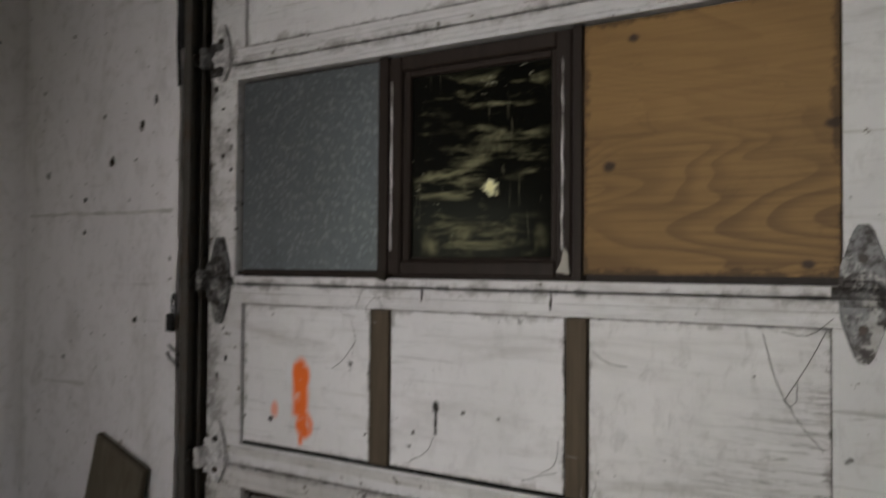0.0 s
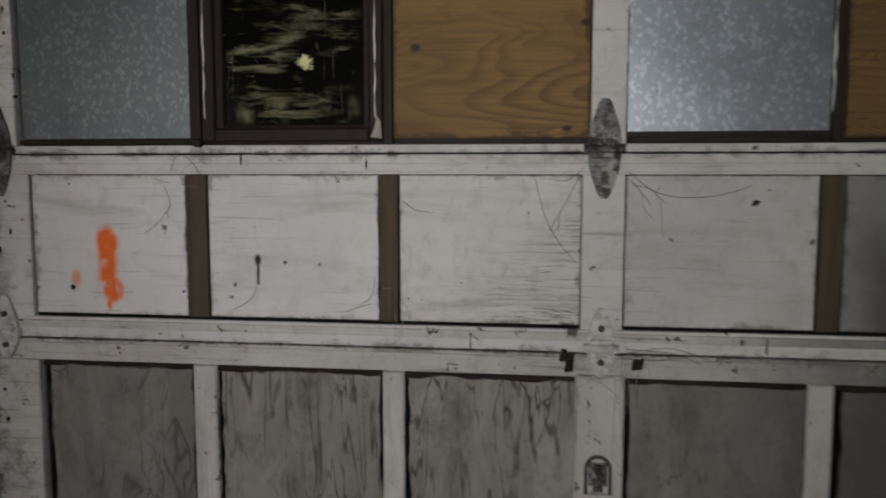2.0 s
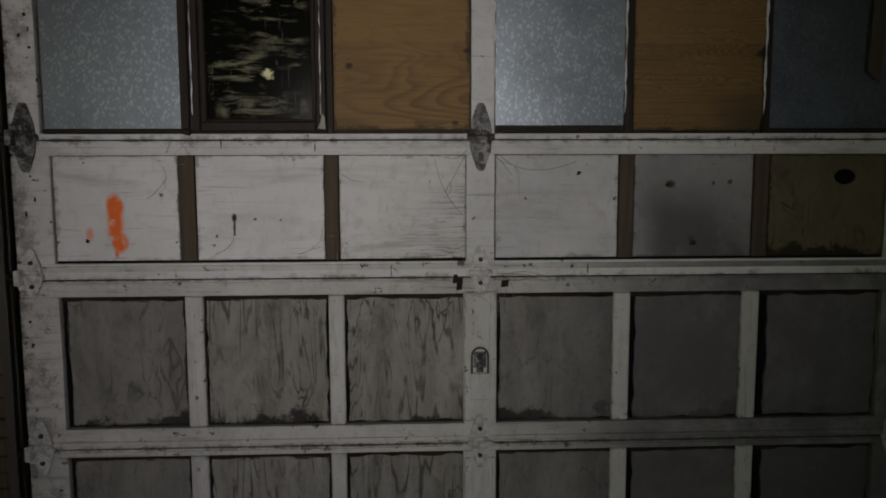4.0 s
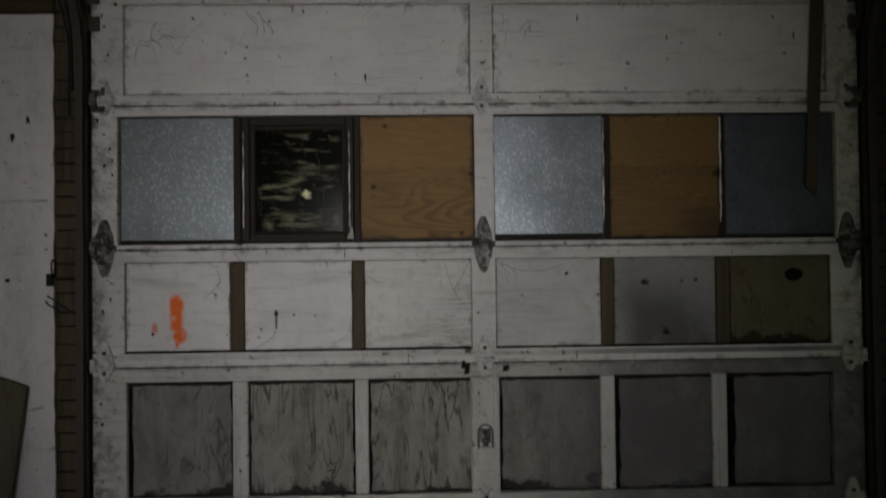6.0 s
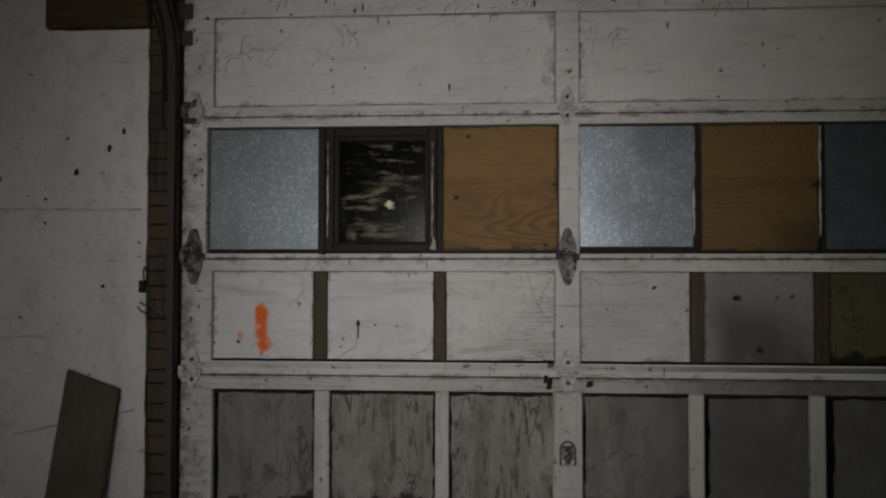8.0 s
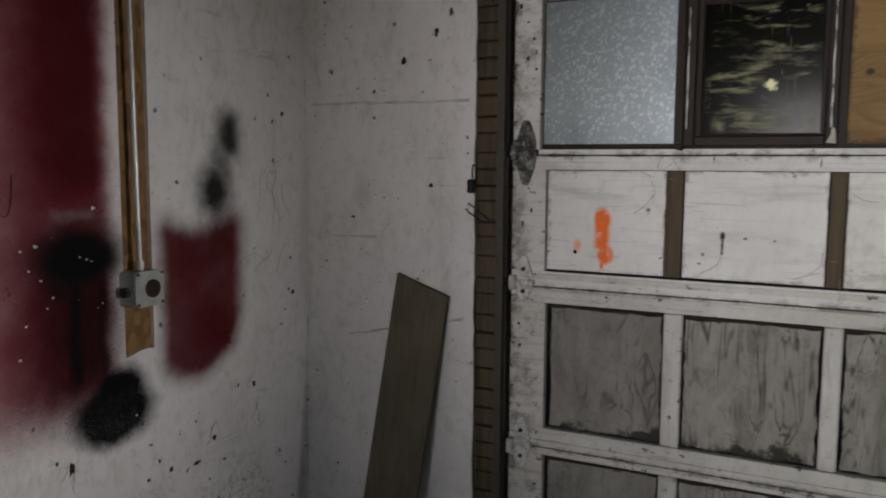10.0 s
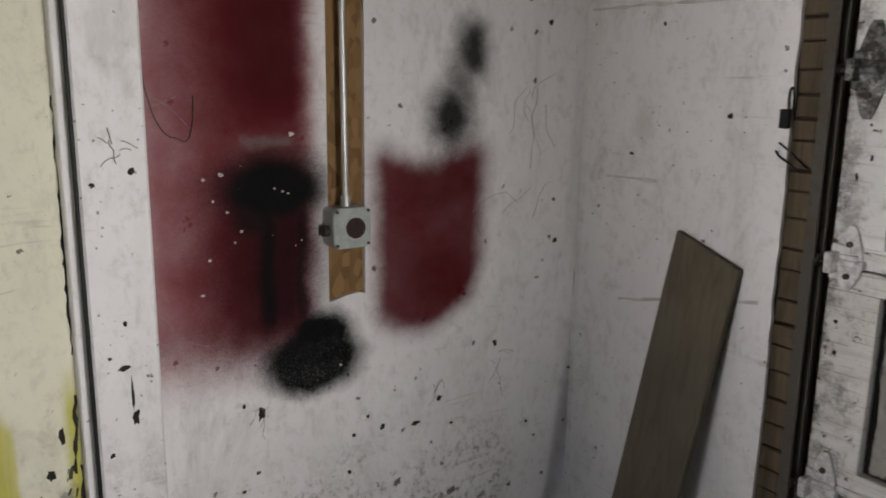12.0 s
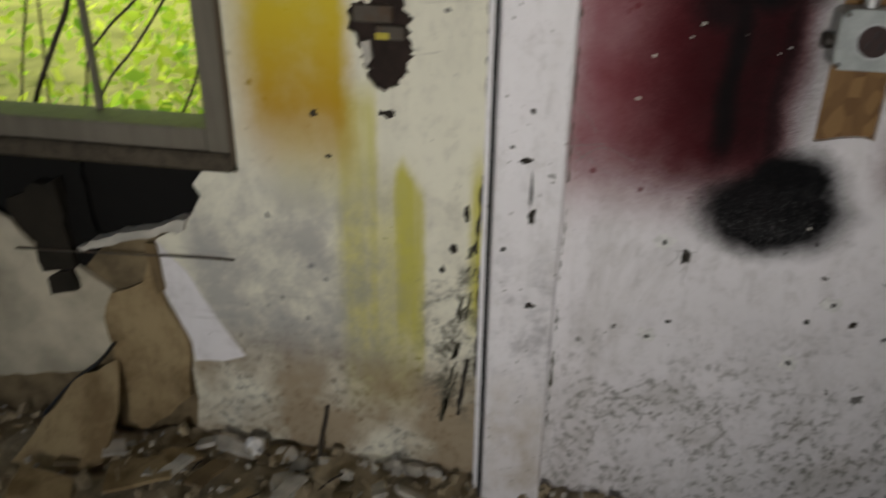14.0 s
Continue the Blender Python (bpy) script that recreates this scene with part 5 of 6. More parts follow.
# Black tube draws the shadowed gap between the slipped board and the wall.
tube_ob = tube("dark_wire", [(WX + 0.02, -1.11, 0.235), (WX + 0.022, -1.17, 0.165), (WX + 0.05, -1.25, 0.1), (WX + 0.1, -1.32, 0.02)], 0.005, black_rubber)
tagged(tube_ob, "dark wire hanging down the torn wall", "wire")

# ---- outside the window ----
solid("ground", boxes((-300, 300, -300, 300, -0.6, -0.2)), grass_ground, "dry grassy ground outside", "ground", **S)


def leaf_cloud(name, count, box, size, seed, label):
    rng = np.random.default_rng(seed)
    lo, hi = np.array(box[0]), np.array(box[1])
    c = lo + rng.random((count, 3)) * (hi - lo)
    lump = rng.random((40, 3)) * (hi - lo) + lo
    c = np.where((rng.random(count) < 0.7)[:, None], lump[rng.integers(0, 40, count)] + rng.normal(0, 0.22, (count, 3)), c)
    a = rng.normal(size=(count, 3)); a /= np.linalg.norm(a, axis=1)[:, None]
    b = np.cross(a, rng.normal(size=(count, 3))); b /= np.linalg.norm(b, axis=1)[:, None]
    s = size * (0.6 + 0.8 * rng.random((count, 1)))
    v = np.stack([c - a * s, c + b * s * 0.45, c + a * s, c - b * s * 0.45], 1).reshape(-1, 3)
    f = np.arange(count * 4).reshape(-1, 4)
    me = bpy.data.meshes.new(name)
    me.from_pydata(v.tolist(), [], f.tolist())
    me.materials.append(leaves_green)
    return tagged(new(name, me), label, "shrub", kind="stuff")


leaf_cloud("undergrowth", 7500, ((-8.5, -6.0, -0.1), (-3.6, 1.2, 1.1)), 0.045, 4, "dense sunlit green undergrowth outside the window")


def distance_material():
    """Thicket, far and out of focus; its sunlight is put in as emission."""
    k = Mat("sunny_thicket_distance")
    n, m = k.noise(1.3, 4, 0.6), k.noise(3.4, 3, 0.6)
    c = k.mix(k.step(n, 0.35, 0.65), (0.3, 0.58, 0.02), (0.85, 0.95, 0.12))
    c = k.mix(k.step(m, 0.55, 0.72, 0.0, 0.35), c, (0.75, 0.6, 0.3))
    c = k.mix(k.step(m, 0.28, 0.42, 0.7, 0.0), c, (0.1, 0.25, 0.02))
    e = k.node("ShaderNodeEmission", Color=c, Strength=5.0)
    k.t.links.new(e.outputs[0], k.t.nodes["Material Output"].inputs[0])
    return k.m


# The sheet itself glows in place of sunlit foliage.
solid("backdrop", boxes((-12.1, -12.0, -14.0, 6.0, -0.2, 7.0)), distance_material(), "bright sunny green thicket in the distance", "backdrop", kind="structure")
for i, pts in enumerate((
        [(-3.0, -1.56, 0.5), (-3.0, -1.50, 0.76), (-3.01, -1.40, 0.95), (-3.0, -1.32, 1.08), (-3.02, -1.25, 1.5)],
        [(-3.0, -1.34, 0.6), (-3.0, -1.26, 0.83), (-3.0, -1.14, 0.96), (-3.0, -1.035, 1.09), (-3.02, -0.9, 1.3)],
        [(-3.2, -1.72, 0.6), (-3.2, -1.66, 0.85), (-3.22, -1.6, 1.1), (-3.25, -1.58, 1.6)],
        [(-3.0, -1.08, 0.6), (-3.0, -1.036, 0.75), (-3.0, -0.96, 0.91), (-3.0, -0.93, 1.2)],
        [(-3.0, -1.3, 0.9), (-3.0, -1.216, 1.005), (-3.0, -1.137, 1.07), (-3.02, -1.0, 1.2)],
        [(-3.4, -1.8, 0.3), (-3.4, -1.72, 0.9), (-3.45, -1.7, 1.4), (-3.5, -1.6, 2.0)])):
    t = tube("vine_stem", [(pts[0][0], pts[0][1] - 0.1, -0.2), *pts], 0.004 + 0.004 * (i == 0), twig_bark)
    tagged(t, "thin dark vine stem outside the window", "vine", "vine stems")

# ---- small things on the walls ----
def tangle(name, origin, axis, reach, count, seed, label, r=0.0006, material=None):
    """Dusty strands that hang together on a wall."""
    rng = random.Random(seed)
    o = thing(name, origin, label, "cobweb")
    for _ in range(count):
        p = Vector(origin) + (Vector((rng.gauss(0, reach * 0.35), 0, rng.gauss(0, reach * 0.2))) if axis == "y" else Vector((0, rng.gauss(0, reach * 0.35), rng.gauss(0, reach * 0.2))))
        d = Vector((rng.uniform(-1, 1), 0, rng.uniform(-1, 0.6))) if axis == "y" else Vector((0, rng.uniform(-1, 1), rng.uniform(-1, 0.6)))
        out = Vector((0, -1, 0)) if axis == "y" else Vector((1, 0, 0))
        pts = []
        n = rng.randint(3, 7)
        for i in range(n):
            pts.append(p + out * (0.0015 + r))
            d = (d + Vector((rng.uniform(-0.6, 0.6), 0, rng.uniform(-0.7, 0.4))) * (1 if axis == "y" else 0) + Vector((0, rng.uniform(-0.6, 0.6), rng.uniform(-0.7, 0.4))) * (1 if axis == "x" else 0)).normalized()
            p = p + d * reach * rng.uniform(0.08, 0.4)
        tube("strand", pts, r, material or web_dust, o, 3)
    return o


for i, (x, z, reach, n) in enumerate(((-0.06, 1.53, 0.1, 3), (-1.49, 2.42, 0.1, 5), (-1.17, 2.46, 0.1, 4), (-0.82, 2.62, 0.06, 4), (-0.62, 2.50, 0.08, 4), (-0.03, 2.48, 0.08, 4), (0.02, 2.6, 0.06, 3), (-0.08, 1.10, 0.12, 8), (-0.66, 1.21, 0.08, 4), (-1.18, 1.50, 0.07, 4))):
    tangle("cobweb", (x, F - 0.002, z), "y", reach, n, i, "dark dusty cobweb strands on the door")
for i, (y, z, reach, n) in enumerate(((0.085, 1.48, 0.16, 4), (0.10, 0.86, 0.12, 8), (1.28, 1.50, 0.14, 7), (1.33, 1.20, 0.14, 3), (0.35, 0.66, 0.05, 5), (1.18, 0.63, 0.1, 5), (0.93, 0.62, 0.06, 4))):
    tangle("cobweb", (WX, y, z), "x", reach, n, 50 + i, "dark dusty cobweb strands on the wall")
tangle("cobweb", (-2.551, 0.0, 1.385), "x", 0.045, 6, 80, "dark dusty cobweb strands on the post", 0.0012)

web = thing("cobweb", (-0.155, F - 0.003, 1.53), "thin dark cobweb threads around the middle hinge", "cobweb")
for pts in ([(-0.10, 1.53), (-0.04, 1.485), (0.05, 1.472), (0.14, 1.488), (0.17, 1.50)], [(-0.1, 1.515), (-0.06, 1.47), (-0.05, 1.455)], [(-0.09, 1.5), (-0.05, 1.49), (-0.02, 1.46)],
            [(-0.2, 1.54), (-0.24, 1.51), (-0.28, 1.515)], [(-0.31, 1.51), (-0.30, 1.47), (-0.28, 1.41), (-0.265, 1.39), (-0.255, 1.43)], [(-0.21, 1.52), (-0.24, 1.46), (-0.275, 1.40)],
            [(-0.275, 1.40), (-0.25, 1.36), (-0.215, 1.32)], [(-0.10, 1.11), (0.0, 1.125), (0.09, 1.1)], [(-0.11, 1.10), (-0.02, 1.095), (0.06, 1.115)], [(-0.1, 1.12), (0.02, 1.11), (0.07, 1.09)],
            [(-1.2, 1.53), (-1.175, 1.57), (-1.15, 1.56), (-1.12, 1.52)], [(-1.2, 1.45), (-1.24, 1.40), (-1.27, 1.38)], [(-0.62, 1.46), (-0.59, 1.44), (-0.55, 1.435)], [(-0.73, 1.21), (-0.7, 1.23), (-0.69, 1.28)],
            [(-0.77, 1.19), (-0.73, 1.205), (-0.695, 1.215)], [(-1.05, 1.19), (-1.0, 1.22), (-0.985, 1.25)]):
    tube("thread", [(x, F - 0.0022, z) for x, z in pts], 0.0006, dirt_mud, web, 3)

twig = thing("dry_twigs", (0.75, WY - 0.02, 2.73), "dry dark vine twigs growing over the beam", "twig")
for pts, r in (([(0.80, 1.49, 2.72), (0.70, 1.485, 2.80), (0.55, 1.49, 2.81), (0.38, 1.495, 2.83), (0.26, 1.50, 2.90)], 0.005),
               ([(0.55, 1.49, 2.81), (0.46, 1.49, 2.86), (0.40, 1.495, 2.95)], 0.0025), ([(0.42, 1.49, 2.825), (0.33, 1.49, 2.79), (0.29, 1.495, 2.75)], 0.0025),
               ([(0.60, 1.49, 2.81), (0.52, 1.49, 2.84), (0.36, 1.495, 2.86)], 0.002), ([(0.62, 1.49, 2.81), (0.61, 1.485, 2.85), (0.59, 1.49, 2.86)], 0.002),
               ([(0.79, 1.49, 2.73), (0.77, 1.485, 2.85), (0.72, 1.49, 2.98), (0.69, 1.495, 3.08)], 0.003),
               ([(0.90, 1.485, 2.70), (0.88, 1.485, 2.80), (0.83, 1.49, 2.90), (0.77, 1.495, 3.0)], 0.0025),
               ([(0.82, 1.49, 2.72), (0.81, 1.485, 2.84), (0.79, 1.49, 2.97)], 0.0018), ([(0.74, 1.49, 2.76), (0.70, 1.485, 2.80), (0.60, 1.49, 2.84)], 0.002)):
    tube("twig", pts, r, twig_bark, twig)

# dried mud daubs and nail holes, each a small lump
def daub(axis, a, z, ra, rz, d, seed, surface):
    rng = random.Random(seed)
    bm = bmesh.new()
    bmesh.ops.create_icosphere(bm, subdivisions=2, radius=1.0)
    for v in bm.verts:
        k = rng.uniform(0.35, 1.1)
        u, w, t = v.co.x * ra * k, v.co.z * rz * k, v.co.y * d
        v.co = (a + u, surface + t, z + w) if axis == "y" else (surface + t, a + u, z + w)
    return solid("mud_daub", bm, dirt_mud, "small dark lump of dried mud on the wall", "mud daub", "mud daubs", smooth=True)


n = 0
for a, z, ra, rz in ((1.366, 1.734, 0.012, 0.01), (0.355, 0.64, 0.014, 0.024), (1.17, 0.70, 0.012, 0.012), (0.95, 0.555, 0.012, 0.012), (0.64, 0.505, 0.008, 0.008), (0.34, 0.47, 0.009, 0.006), (1.42, 1.02, 0.015, 0.01), (0.74, 0.51, 0.012, 0.014), (0.86, 0.49, 0.02, 0.01)):
    daub("x", a, z, ra, rz, 0.004, n, WX); n += 1
for a, z, ra, rz in ((-0.01, 0.872, 0.018, 0.01), (0.005, 0.80, 0.005, 0.05), (0.01, 0.745, 0.011, 0.022), (-0.05, 1.306, 0.008, 0.008), (0.035, 1.333, 0.009, 0.011), (0.02, 0.52, 0.016, 0.01), (0.0, 0.98, 0.007, 0.007), (-0.04, 0.9, 0.006, 0.006), (-0.05, 0.66, 0.008, 0.008)):
    daub("x", a, z, ra, rz, 0.004, n, -2.552); n += 1
for a, z, ra, rz in ((-0.145, 0.70, 0.008, 0.03), (-0.175, 0.61, 0.014, 0.02), (-0.2, 0.55, 0.009, 0.013), (-0.5, 0.92, 0.012, 0.012), (-0.33, 0.93, 0.02, 0.012), (-0.47, 0.82, 0.01, 0.006), (-0.27, 1.284, 0.012, 0.025)):
    daub("x", a, z, ra, rz, 0.004, n, WX); n += 1
for a, z, ra, rz in ((-2.05, 1.46, 0.012, 0.010), (-2.17, 1.932, 0.012, 0.016), (-2.03, 2.03, 0.010, 0.02), (-1.97, 2.10, 0.01, 0.022), (-2.3, 1.72, 0.008, 0.008), (-2.3, 1.82, 0.008, 0.008), (-2.4, 1.33, 0.01, 0.006)):
    daub("y", a, z, ra, rz, 0.004, n, WY); n += 1
for a, z, ra, rz in ((0.18, 1.46, 0.012, 0.008), (0.49, 1.42, 0.012, 0.012), (0.58, 1.22, 0.014, 0.012), (-1.13, 1.60, 0.02, 0.014), (-0.24, 1.10, 0.012, 0.02), (0.03, 2.61, 0.012, 0.022), (-1.47, 1.24, 0.01, 0.008)):
    daub("y", a, z, ra, rz, 0.004, n, F - 0.001); n += 1

for i, (y, z) in enumerate(((0.303, 0.675), (0.997, 0.458), (0.296, 0.427), (0.625, 0.393), (0.685, 0.555), (1.317, 0.385))):
    rng = random.Random(500 + i)
    patch = thing("filler_patch", (WX, y, z), "ragged white dab of filler round a dark nail hole", "filler patch", "filler patches")
    bm = bmesh.new()
    rim = [(y + q * math.cos(a), z + q * 0.85 * math.sin(a)) for a, q in ((2 * math.pi * j / 18, rng.uniform(0.014, 0.03)) for j in range(18))]
    prism(bm, rim, "x", WX - 0.001, WX + 0.0022)
    part("filler", bm, white_filler, patch)
    bm = bmesh.new()
    for v in range(2):
        a = rng.uniform(0, 6.28)
        rod(bm, (WX + 0.0015, y + 0.003 * math.cos(a), z + 0.003 * math.sin(a)), (WX + 0.0032, y + 0.003 * math.cos(a), z + 0.003 * math.sin(a)), rng.uniform(0.004, 0.006), 7)
    part("nail_hole", bm, dirt_mud, patch, "dark nail hole")

# ragged crack where the sheet meets the post
rng = random.Random(310)
z = 0.12
while z < 1.9:
    l, w = rng.uniform(0.03, 0.16), rng.uniform(0.0008, 0.003)
    y = 0.077 + rng.uniform(0.0, 0.006)
    bm = bmesh.new()
    prism(bm, ragged([(y - w, z), (y + w, z), (y + w * 0.6, z + l), (y - w * 0.4, z + l)], 0.012, 0.003, int(z * 1000)), "x", WX - 0.001, WX + 0.0016)
    solid("wall_crack", bm, faint_stain, "dark ragged crack in the wall paint", "crack", "wall cracks")
    z += l + rng.uniform(0.0, 0.08)

lk = thing("padlock", (-1.876, WY - 0.01, 1.46), "small black padlock hung at the wall sheet's edge", "padlock")
part("body", boxes((-1.892, -1.866, WY - 0.018, WY - 0.001, 1.435, 1.485), bevel=0.003), padlock_black, lk)
tube("shackle", [(-1.872, WY - 0.01, 1.485), (-1.872, WY - 0.01, 1.53), (-1.866, WY - 0.01, 1.54), (-1.861, WY - 0.01, 1.53), (-1.861, WY - 0.01, 1.47)], 0.003, padlock_black, lk)
tangle("wire_scrap", (-1.87, WY, 1.37), "y", 0.07, 3, 91, "bent dark wire scraps at the sheet's edge", 0.003, padlock_black)

# ---- rubble at the foot of the side wall ----
def crumbs(name, count, material, lo, hi, size, seed, label):
    rng = random.Random(seed)
    bm = bmesh.new()
    for _ in range(count):
        y = rng.uniform(lo[1], hi[1])
        x = lo[0] + (hi[0] - lo[0]) * rng.random() ** 1.6
        pile = 0.06 * max(0.0, 1 - (x - lo[0]) / 0.5) * (1.0 if y < -0.3 else 0.3)
        s = size * rng.uniform(0.3, 1.3)
        m = Matrix.LocRotScale((x, y, FLOOR + max(s * 0.4, rng.random() * pile + s * 0.3)), Euler([rng.uniform(0, 6) for _ in range(3)]), (s * rng.uniform(0.6, 1.6), s, s * rng.uniform(0.2, 0.7)))
        made = bmesh.ops.create_cube(bm, size=1.6, matrix=m)
        for v in made["verts"]:
            v.co += Vector([rng.uniform(-0.35, 0.35) * s for _ in range(3)])
    return solid(name, bm, material, label, "rubble", kind="stuff")


crumbs("plaster_rubble", 420, rubble_a, (WX + 0.03, -1.9, 0), (WX + 0.6, 0.2, 0), 0.009, 1, "pale broken plaster crumbs heaped along the wall")
crumbs("brown_rubble", 420, rubble_b, (WX + 0.03, -1.9, 0), (WX + 0.8, 0.7, 0), 0.014, 2, "brown debris and splinters heaped along the wall")
rng = random.Random(6)
for i in range(14):
    y, x = rng.uniform(-1.3, -0.2), WX + rng.uniform(0.05, 0.22)
    bm = bmesh.new()
    w, l = rng.uniform(0.015, 0.035), rng.uniform(0.02, 0.06)
    prism(bm, ragged([(-w, -l), (w, -l * 0.8), (w * 0.8, l), (-w * 0.9, l * 0.7)], 0.03, 0.006, i), "z", 0, 0.012)
    o = solid("plasterboard_scrap", bm, rubble_a if i % 3 else board_core, "broken scrap of plasterboard lying in the rubble", "plasterboard scrap", "plasterboard scraps")
    o.matrix_world = pose(x, y, FLOOR + 0.035 + 0.03 * rng.random(), rng.uniform(-25, 25), rng.uniform(-25, 25), rng.uniform(0, 360))
bm = bmesh.new()
made = bmesh.ops.create_grid(bm, x_segments=22, y_segments=110, size=0.5)
for v in bm.verts:
    u, w = v.co.x + 0.5, v.co.y + 0.5
    x, y = WX + 0.002 + u * 0.85, -2.25 + w * 2.5
    heap = (1 - u) ** 1.5 * (0.05 if y < -0.45 else 0.05 * max(0.0, 1 - (y + 0.45) / 0.4))
    h = heap * (0.45 + 0.9 * noise.noise((x * 6, y * 6, 0.3))) + 0.02 * noise.noise((x * 23, y * 23, 4.0)) * (1 - u)
    v.co = (x, y, FLOOR + max(0.0, h) + 0.002)
solid("dirt_heap", bm, rubble_b, "heap of brown dirt along the wall's foot", "dirt", kind="stuff", smooth=True)

# paint chips and threads on the sprayed wall
for i, (y, z, r) in enumerate(((0.268, 1.326, 0.008), (0.224, 1.316, 0.006), (0.246, 1.26, 0.004), (0.282, 1.23, 0.005), (0.318, 1.177, 0.006), (0.231, 1.11, 0.005), (0.462, 1.425, 0.009), (0.434, 1.274, 0.005), (0.412, 1.283, 0.004), (0.45, 1.268, 0.004), (0.21, 1.02, 0.006), (0.60, 0.757, 0.005), (0.3, 1.15, 0.004))):
    bm = bmesh.new()
    z -= 0.022
    prism(bm, [(y + r * random.Random(i * 9 + j).uniform(0.5, 1.3) * math.cos(j * 1.05), z + r * random.Random(i * 9 + j + 4).uniform(0.4, 1.0) * math.sin(j * 1.05)) for j in range(6)], "x", WX, WX + 0.0015)
    solid("paint_chip", bm, paper, "small pale chip in the sprayed paint", "paint chip", "paint chips")
o = tube("hanging_thread", [(WX + 0.004, 0.085, 1.57), (WX + 0.004, 0.102, 1.49), (WX + 0.004, 0.118, 1.44), (WX + 0.004, 0.145, 1.405), (WX + 0.004, 0.165, 1.40), (WX + 0.004, 0.185, 1.392), (WX + 0.004, 0.20, 1.42), (WX + 0.004, 0.208, 1.50)], 0.0011, bolt_steel)
tagged(o, "dark dusty thread drooping on the red paint", "thread")
for i, (y0, z0, y1, z1, w) in enumerate(((-0.108, 0.25, -0.104, 0.62, 0.006), (-0.118, 0.6, -0.106, 0.8, 0.005), (-0.106, 0.9, -0.104, 1.5, 0.003), (-0.15, 0.12, -0.13, 0.3, 0.01))):
    bm = bmesh.new()
    prism(bm, ragged([(y0 - w, z0), (y0 + w * 0.3, z0), (y1 + w * 0.3, z1), (y1 - w, z1)], 0.02, 0.004, 40 + i), "x", WX - 0.001, WX + 0.0015)
    solid("wall_crack", bm, dirt_mud, "dark ragged crack in the wall paint", "crack", "wall cracks")

rng = random.Random(71)
for i in range(26):
    u = rng.random()
    y, z = -0.20 + 0.085 * u ** 0.6 + rng.gauss(0, 0.008), 0.10 + 0.68 * u
    w, l, d = rng.uniform(0.002, 0.007), rng.uniform(0.008, 0.03), rng.uniform(0.0, 0.012)
    bm = bmesh.new()
    prism(bm, ragged([(y - w - d, z - l), (y + w * 0.4 - d, z - l), (y + w, z + l), (y - w * 0.5, z + l)], 0.012, 0.0025, 200 + i), "x", WX - 0.001, WX + 0.0015)
    solid("wall_crack", bm, faint_stain, "dark ragged crack in the wall paint", "crack", "wall cracks")

# dirt daubs along the top rail and over the upper panels
rng = random.Random(23)
for i in range(34):
    x = rng.uniform(-1.6, 1.3)
    z = rng.choice((rng.uniform(2.57, 2.645), rng.uniform(2.22, 2.56), rng.uniform(2.615, 2.645)))
    daub("y", x, z, rng.uniform(0.002, 0.006), rng.uniform(0.005, 0.022), 0.003, 300 + i, F + (0.001 if z > 2.555 else 0.005))
for i, (x, z, reach, n) in enumerate(((-1.45, 2.40, 0.07, 5), (-1.28, 2.63, 0.04, 3), (-1.05, 2.50, 0.06, 4), (-0.72, 2.63, 0.05, 4), (-0.60, 2.60, 0.05, 3), (-0.42, 2.55, 0.05, 4), (-0.28, 2.62, 0.04, 3), (0.06, 2.47, 0.05, 4), (0.16, 2.62, 0.05, 3), (0.45, 2.57, 0.04, 3))):
    tangle("cobweb", (x, F, z), "y", reach, n, 700 + i, "dark stringy dirt hanging on the door's top section", 0.0009, dirt_mud)
for i in range(26):
    x, z = rng.uniform(-1.69, -1.6), rng.uniform(0.1, 2.6)
    daub("y", x, z, rng.uniform(0.003, 0.008), rng.uniform(0.004, 0.012), 0.003, 400 + i, F - 0.001)

# torn boards below the window
flap = thing("hanging_flap", (WX, -1.0, 0.2), "tan torn board flap hanging from the broken wall", "board flap")
bm = bmesh.new()
prism(bm, ragged([(-0.967, 0.53), (-0.95, 0.40), (-0.892, 0.245), (-0.912, 0.075), (-0.985, 0.0), (-1.06, -0.06), (-1.145, -0.06), (-1.15, 0.1), (-1.125, 0.21), (-1.135, 0.306), (-1.10, 0.385), (-1.0, 0.43)], 0.04, 0.005, 12), "x", WX - 0.004, WX + 0.008)
for v in bm.verts:
    v.co.x += 0.03 * max(0.0, 0.4 - v.co.z) ** 2 + 0.006 * noise.noise((v.co.y * 14, v.co.z * 9, 1.0))
part("board", bm, flap_tan, flap)
bm = bmesh.new()
prism(bm, ragged([(-0.972, 0.55), (-0.942, 0.55), (-0.935, 0.42), (-0.962, 0.40)], 0.03, 0.004, 19), "x", WX + 0.008, WX + 0.011)
part("torn_paper", bm, flap_brown, flap, "darker torn paper at the flap's tip")

# a second board has slid down and leans out from the wall
lean = Matrix.Translation((WX + 0.008, -1.2, 0.17)) @ Matrix.Rotation(radians(-38), 4, "Y")
bm = bmesh.new()
prism(bm, ragged([(0.085, 0.0), (-0.03, -0.07), (-0.11, -0.21), (-0.17, -0.315), (0.02, -0.32), (0.10, -0.28), (0.115, -0.14)], 0.03, 0.005, 27), "x", 0.0, 0.01)
slid = solid("slipped_board", bm, flap_tan, "tan torn board slid down and leaning on the wall", "board scrap")
slid.matrix_world = lean
bm = bmesh.new()
prism(bm, ragged([(-0.947, 0.556), (-0.874, 0.474), (-0.80, 0.33), (-0.737, 0.229), (-0.80, 0.205), (-0.885, 0.195), (-0.888, 0.263), (-0.943, 0.398)], 0.04, 0.003, 14), "x", WX, WX + 0.0025)
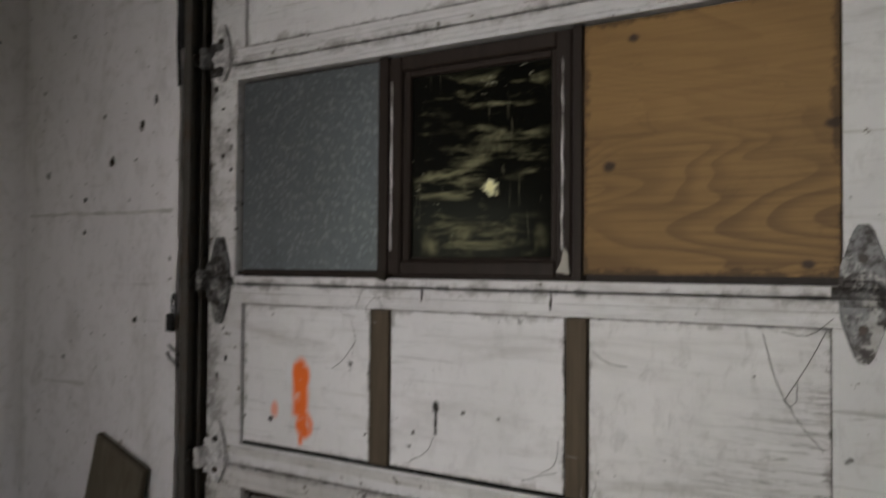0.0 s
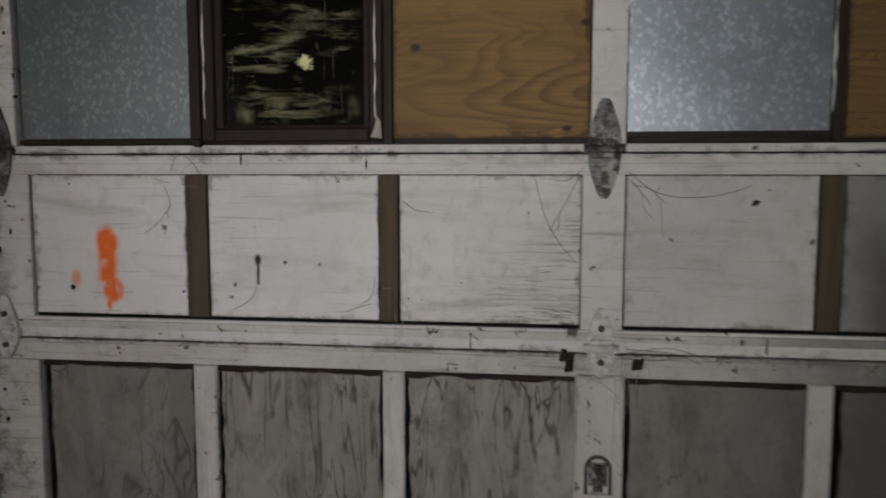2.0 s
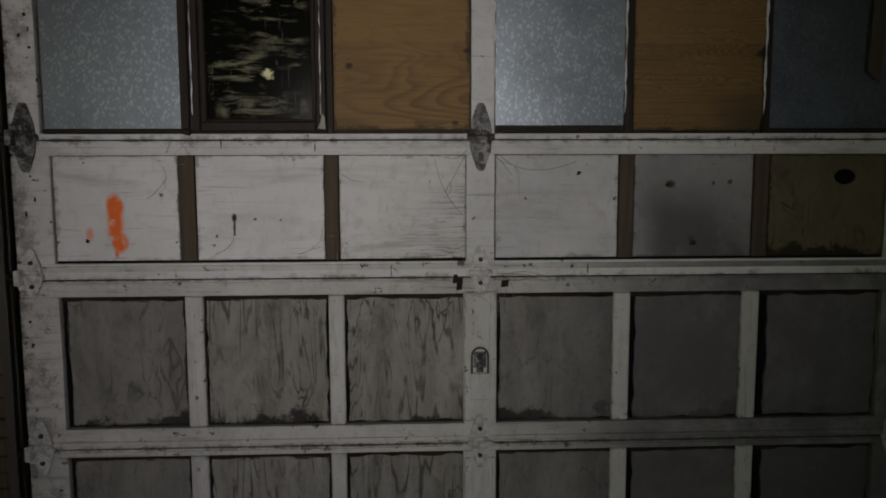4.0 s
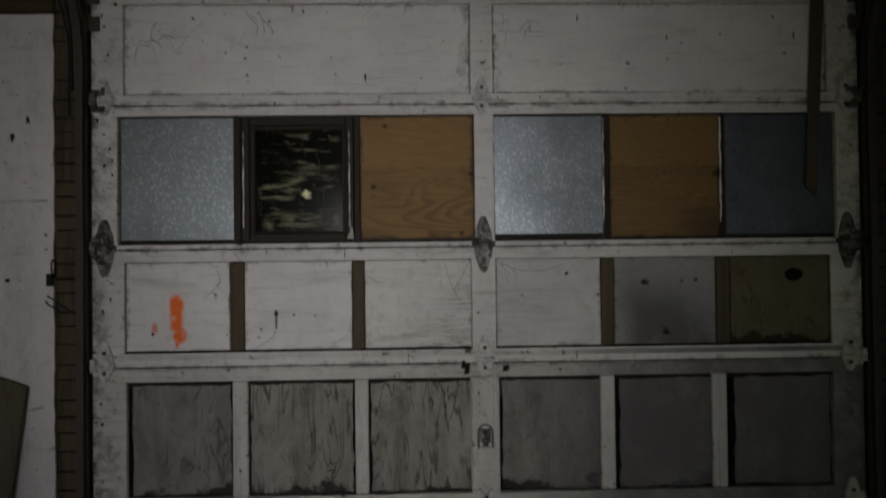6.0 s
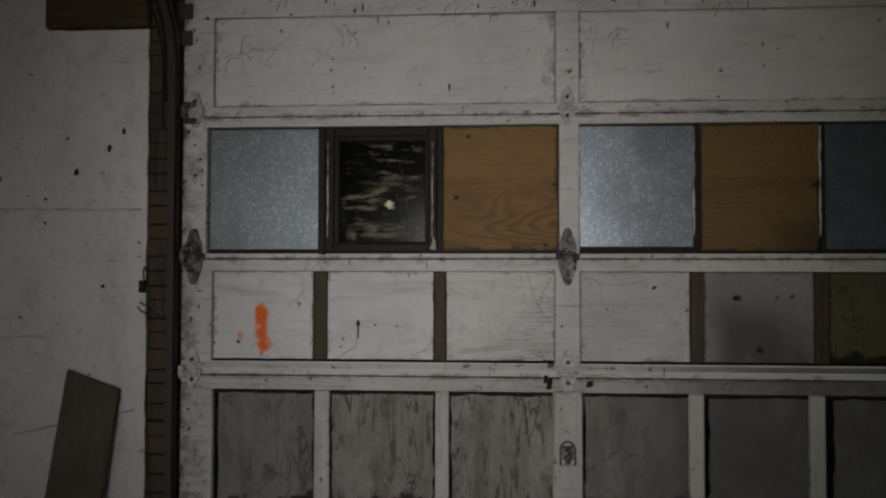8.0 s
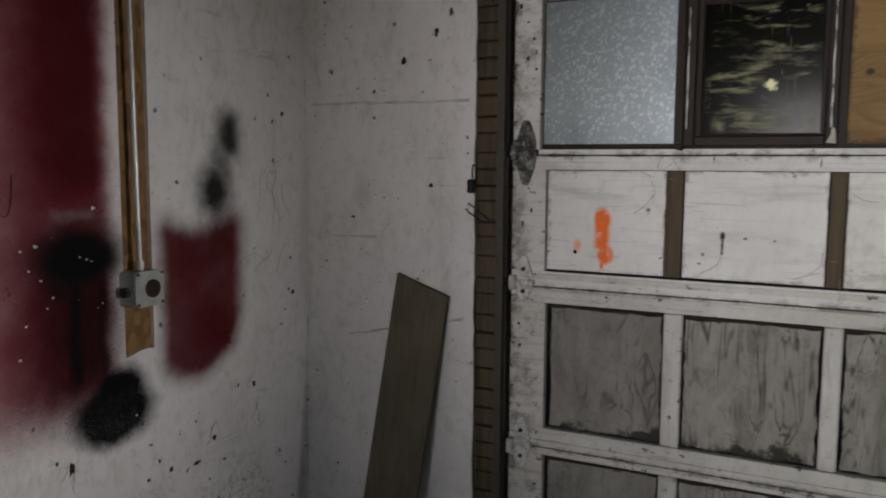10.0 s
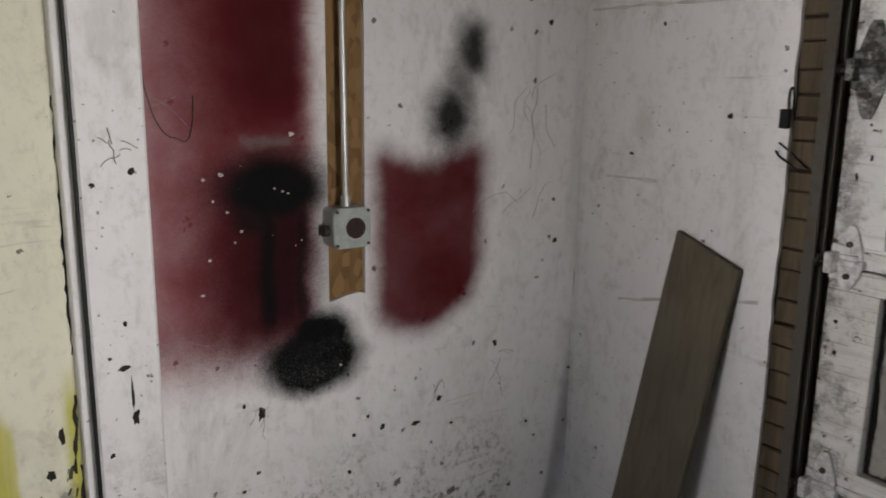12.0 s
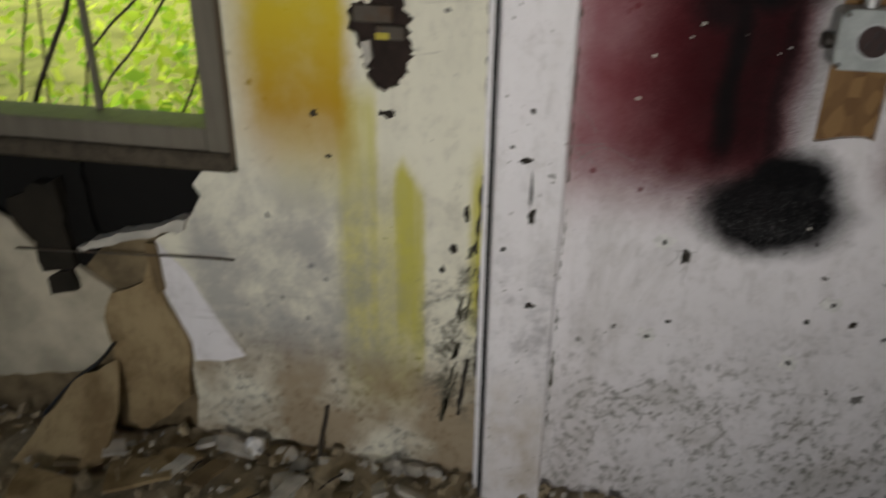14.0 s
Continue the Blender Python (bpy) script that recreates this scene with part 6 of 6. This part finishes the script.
solid("clean_patch", bm, white_wall, "clean white patch where the surface tore off", "wall patch")

# loose bits lying in the rubble
def lump(name, at, size, seed, material, label, category):
    rng = random.Random(seed)
    bm = bmesh.new()
    bmesh.ops.create_icosphere(bm, subdivisions=2, radius=1.0)
    for v in bm.verts:
        q = 1.0 + 0.5 * noise.noise(v.co * 1.7 + Vector((seed * 3.1, 0, 0))) + rng.uniform(-0.06, 0.06)
        v.co = Vector(at) + Vector((v.co.x * size[0], v.co.y * size[1], max(-0.6, v.co.z) * size[2])) * q
    return solid(name, bm, material, label, category, "plaster lumps")


lump("plaster_lump", (WX + 0.05, -0.715, FLOOR + 0.05), (0.025, 0.03, 0.035), 1, white_filler, "broken white lump of plaster in the rubble", "plaster lump")
for i, (x, y, q) in enumerate(((0.05, -0.63, 0.03), (0.08, -0.57, 0.026), (0.05, -0.52, 0.022), (0.03, -0.33, 0.02), (0.04, -0.27, 0.024), (0.035, -0.21, 0.018), (0.09, -0.44, 0.018))):
    lump("plaster_lump", (WX + x, y, FLOOR + q * 0.6 + 0.02), (q, q * 1.3, q * 0.7), 5 + i, rubble_a, "pale grey lump of plaster at the wall's foot", "plaster lump")
stick = tube("dark_stick", [(WX + 0.05, -0.53, FLOOR + 0.03), (WX + 0.035, -0.525, 0.01), (WX + 0.012, -0.518, 0.06), (WX + 0.008, -0.512, 0.10)], 0.006, twig_bark)
tagged(stick, "short dark stick leaning on the wall", "stick")
rng = random.Random(90)
for i in range(26):
    x, y, a = WX + rng.uniform(0.03, 0.3), rng.uniform(-1.05, -0.3), rng.uniform(0, 6.28)
    l, up = rng.uniform(0.03, 0.09), rng.uniform(0.0, 0.05)
    p = Vector((x, y, FLOOR + 0.035))
    q = p + Vector((math.cos(a) * l, math.sin(a) * l, up))
    o = tube("splinter", [p, (p + q) / 2 + Vector((0, 0, rng.uniform(-0.004, 0.01))), q], rng.uniform(0.0012, 0.003), straw_pale if i % 3 else twig_bark, None, 2)
    tagged(o, "thin dry splinter lying in the rubble", "splinter", "splinters")
for i, (x, y, w, l, rot) in enumerate(((0.2, -0.98, 0.07, 0.09, 20), (0.17, -0.8, 0.03, 0.06, 70), (0.26, -0.66, 0.03, 0.05, 130), (0.12, -0.9, 0.035, 0.05, 40), (0.3, -1.2, 0.05, 0.08, 10))):
    bm = bmesh.new()
    prism(bm, ragged([(-w, -l), (w, -l * 0.9), (w * 0.9, l), (-w * 0.7, l * 0.8)], 0.03, 0.006, 70 + i), "z", 0, 0.01)
    o = solid("board_scrap", bm, flap_tan if i != 1 else flap_brown, "flat torn scrap of tan board on the rubble", "board scrap", "board scraps")
    o.matrix_world = pose(WX + x, y, FLOOR + 0.045, 6 - 5 * i, -8 + 3 * i, rot)
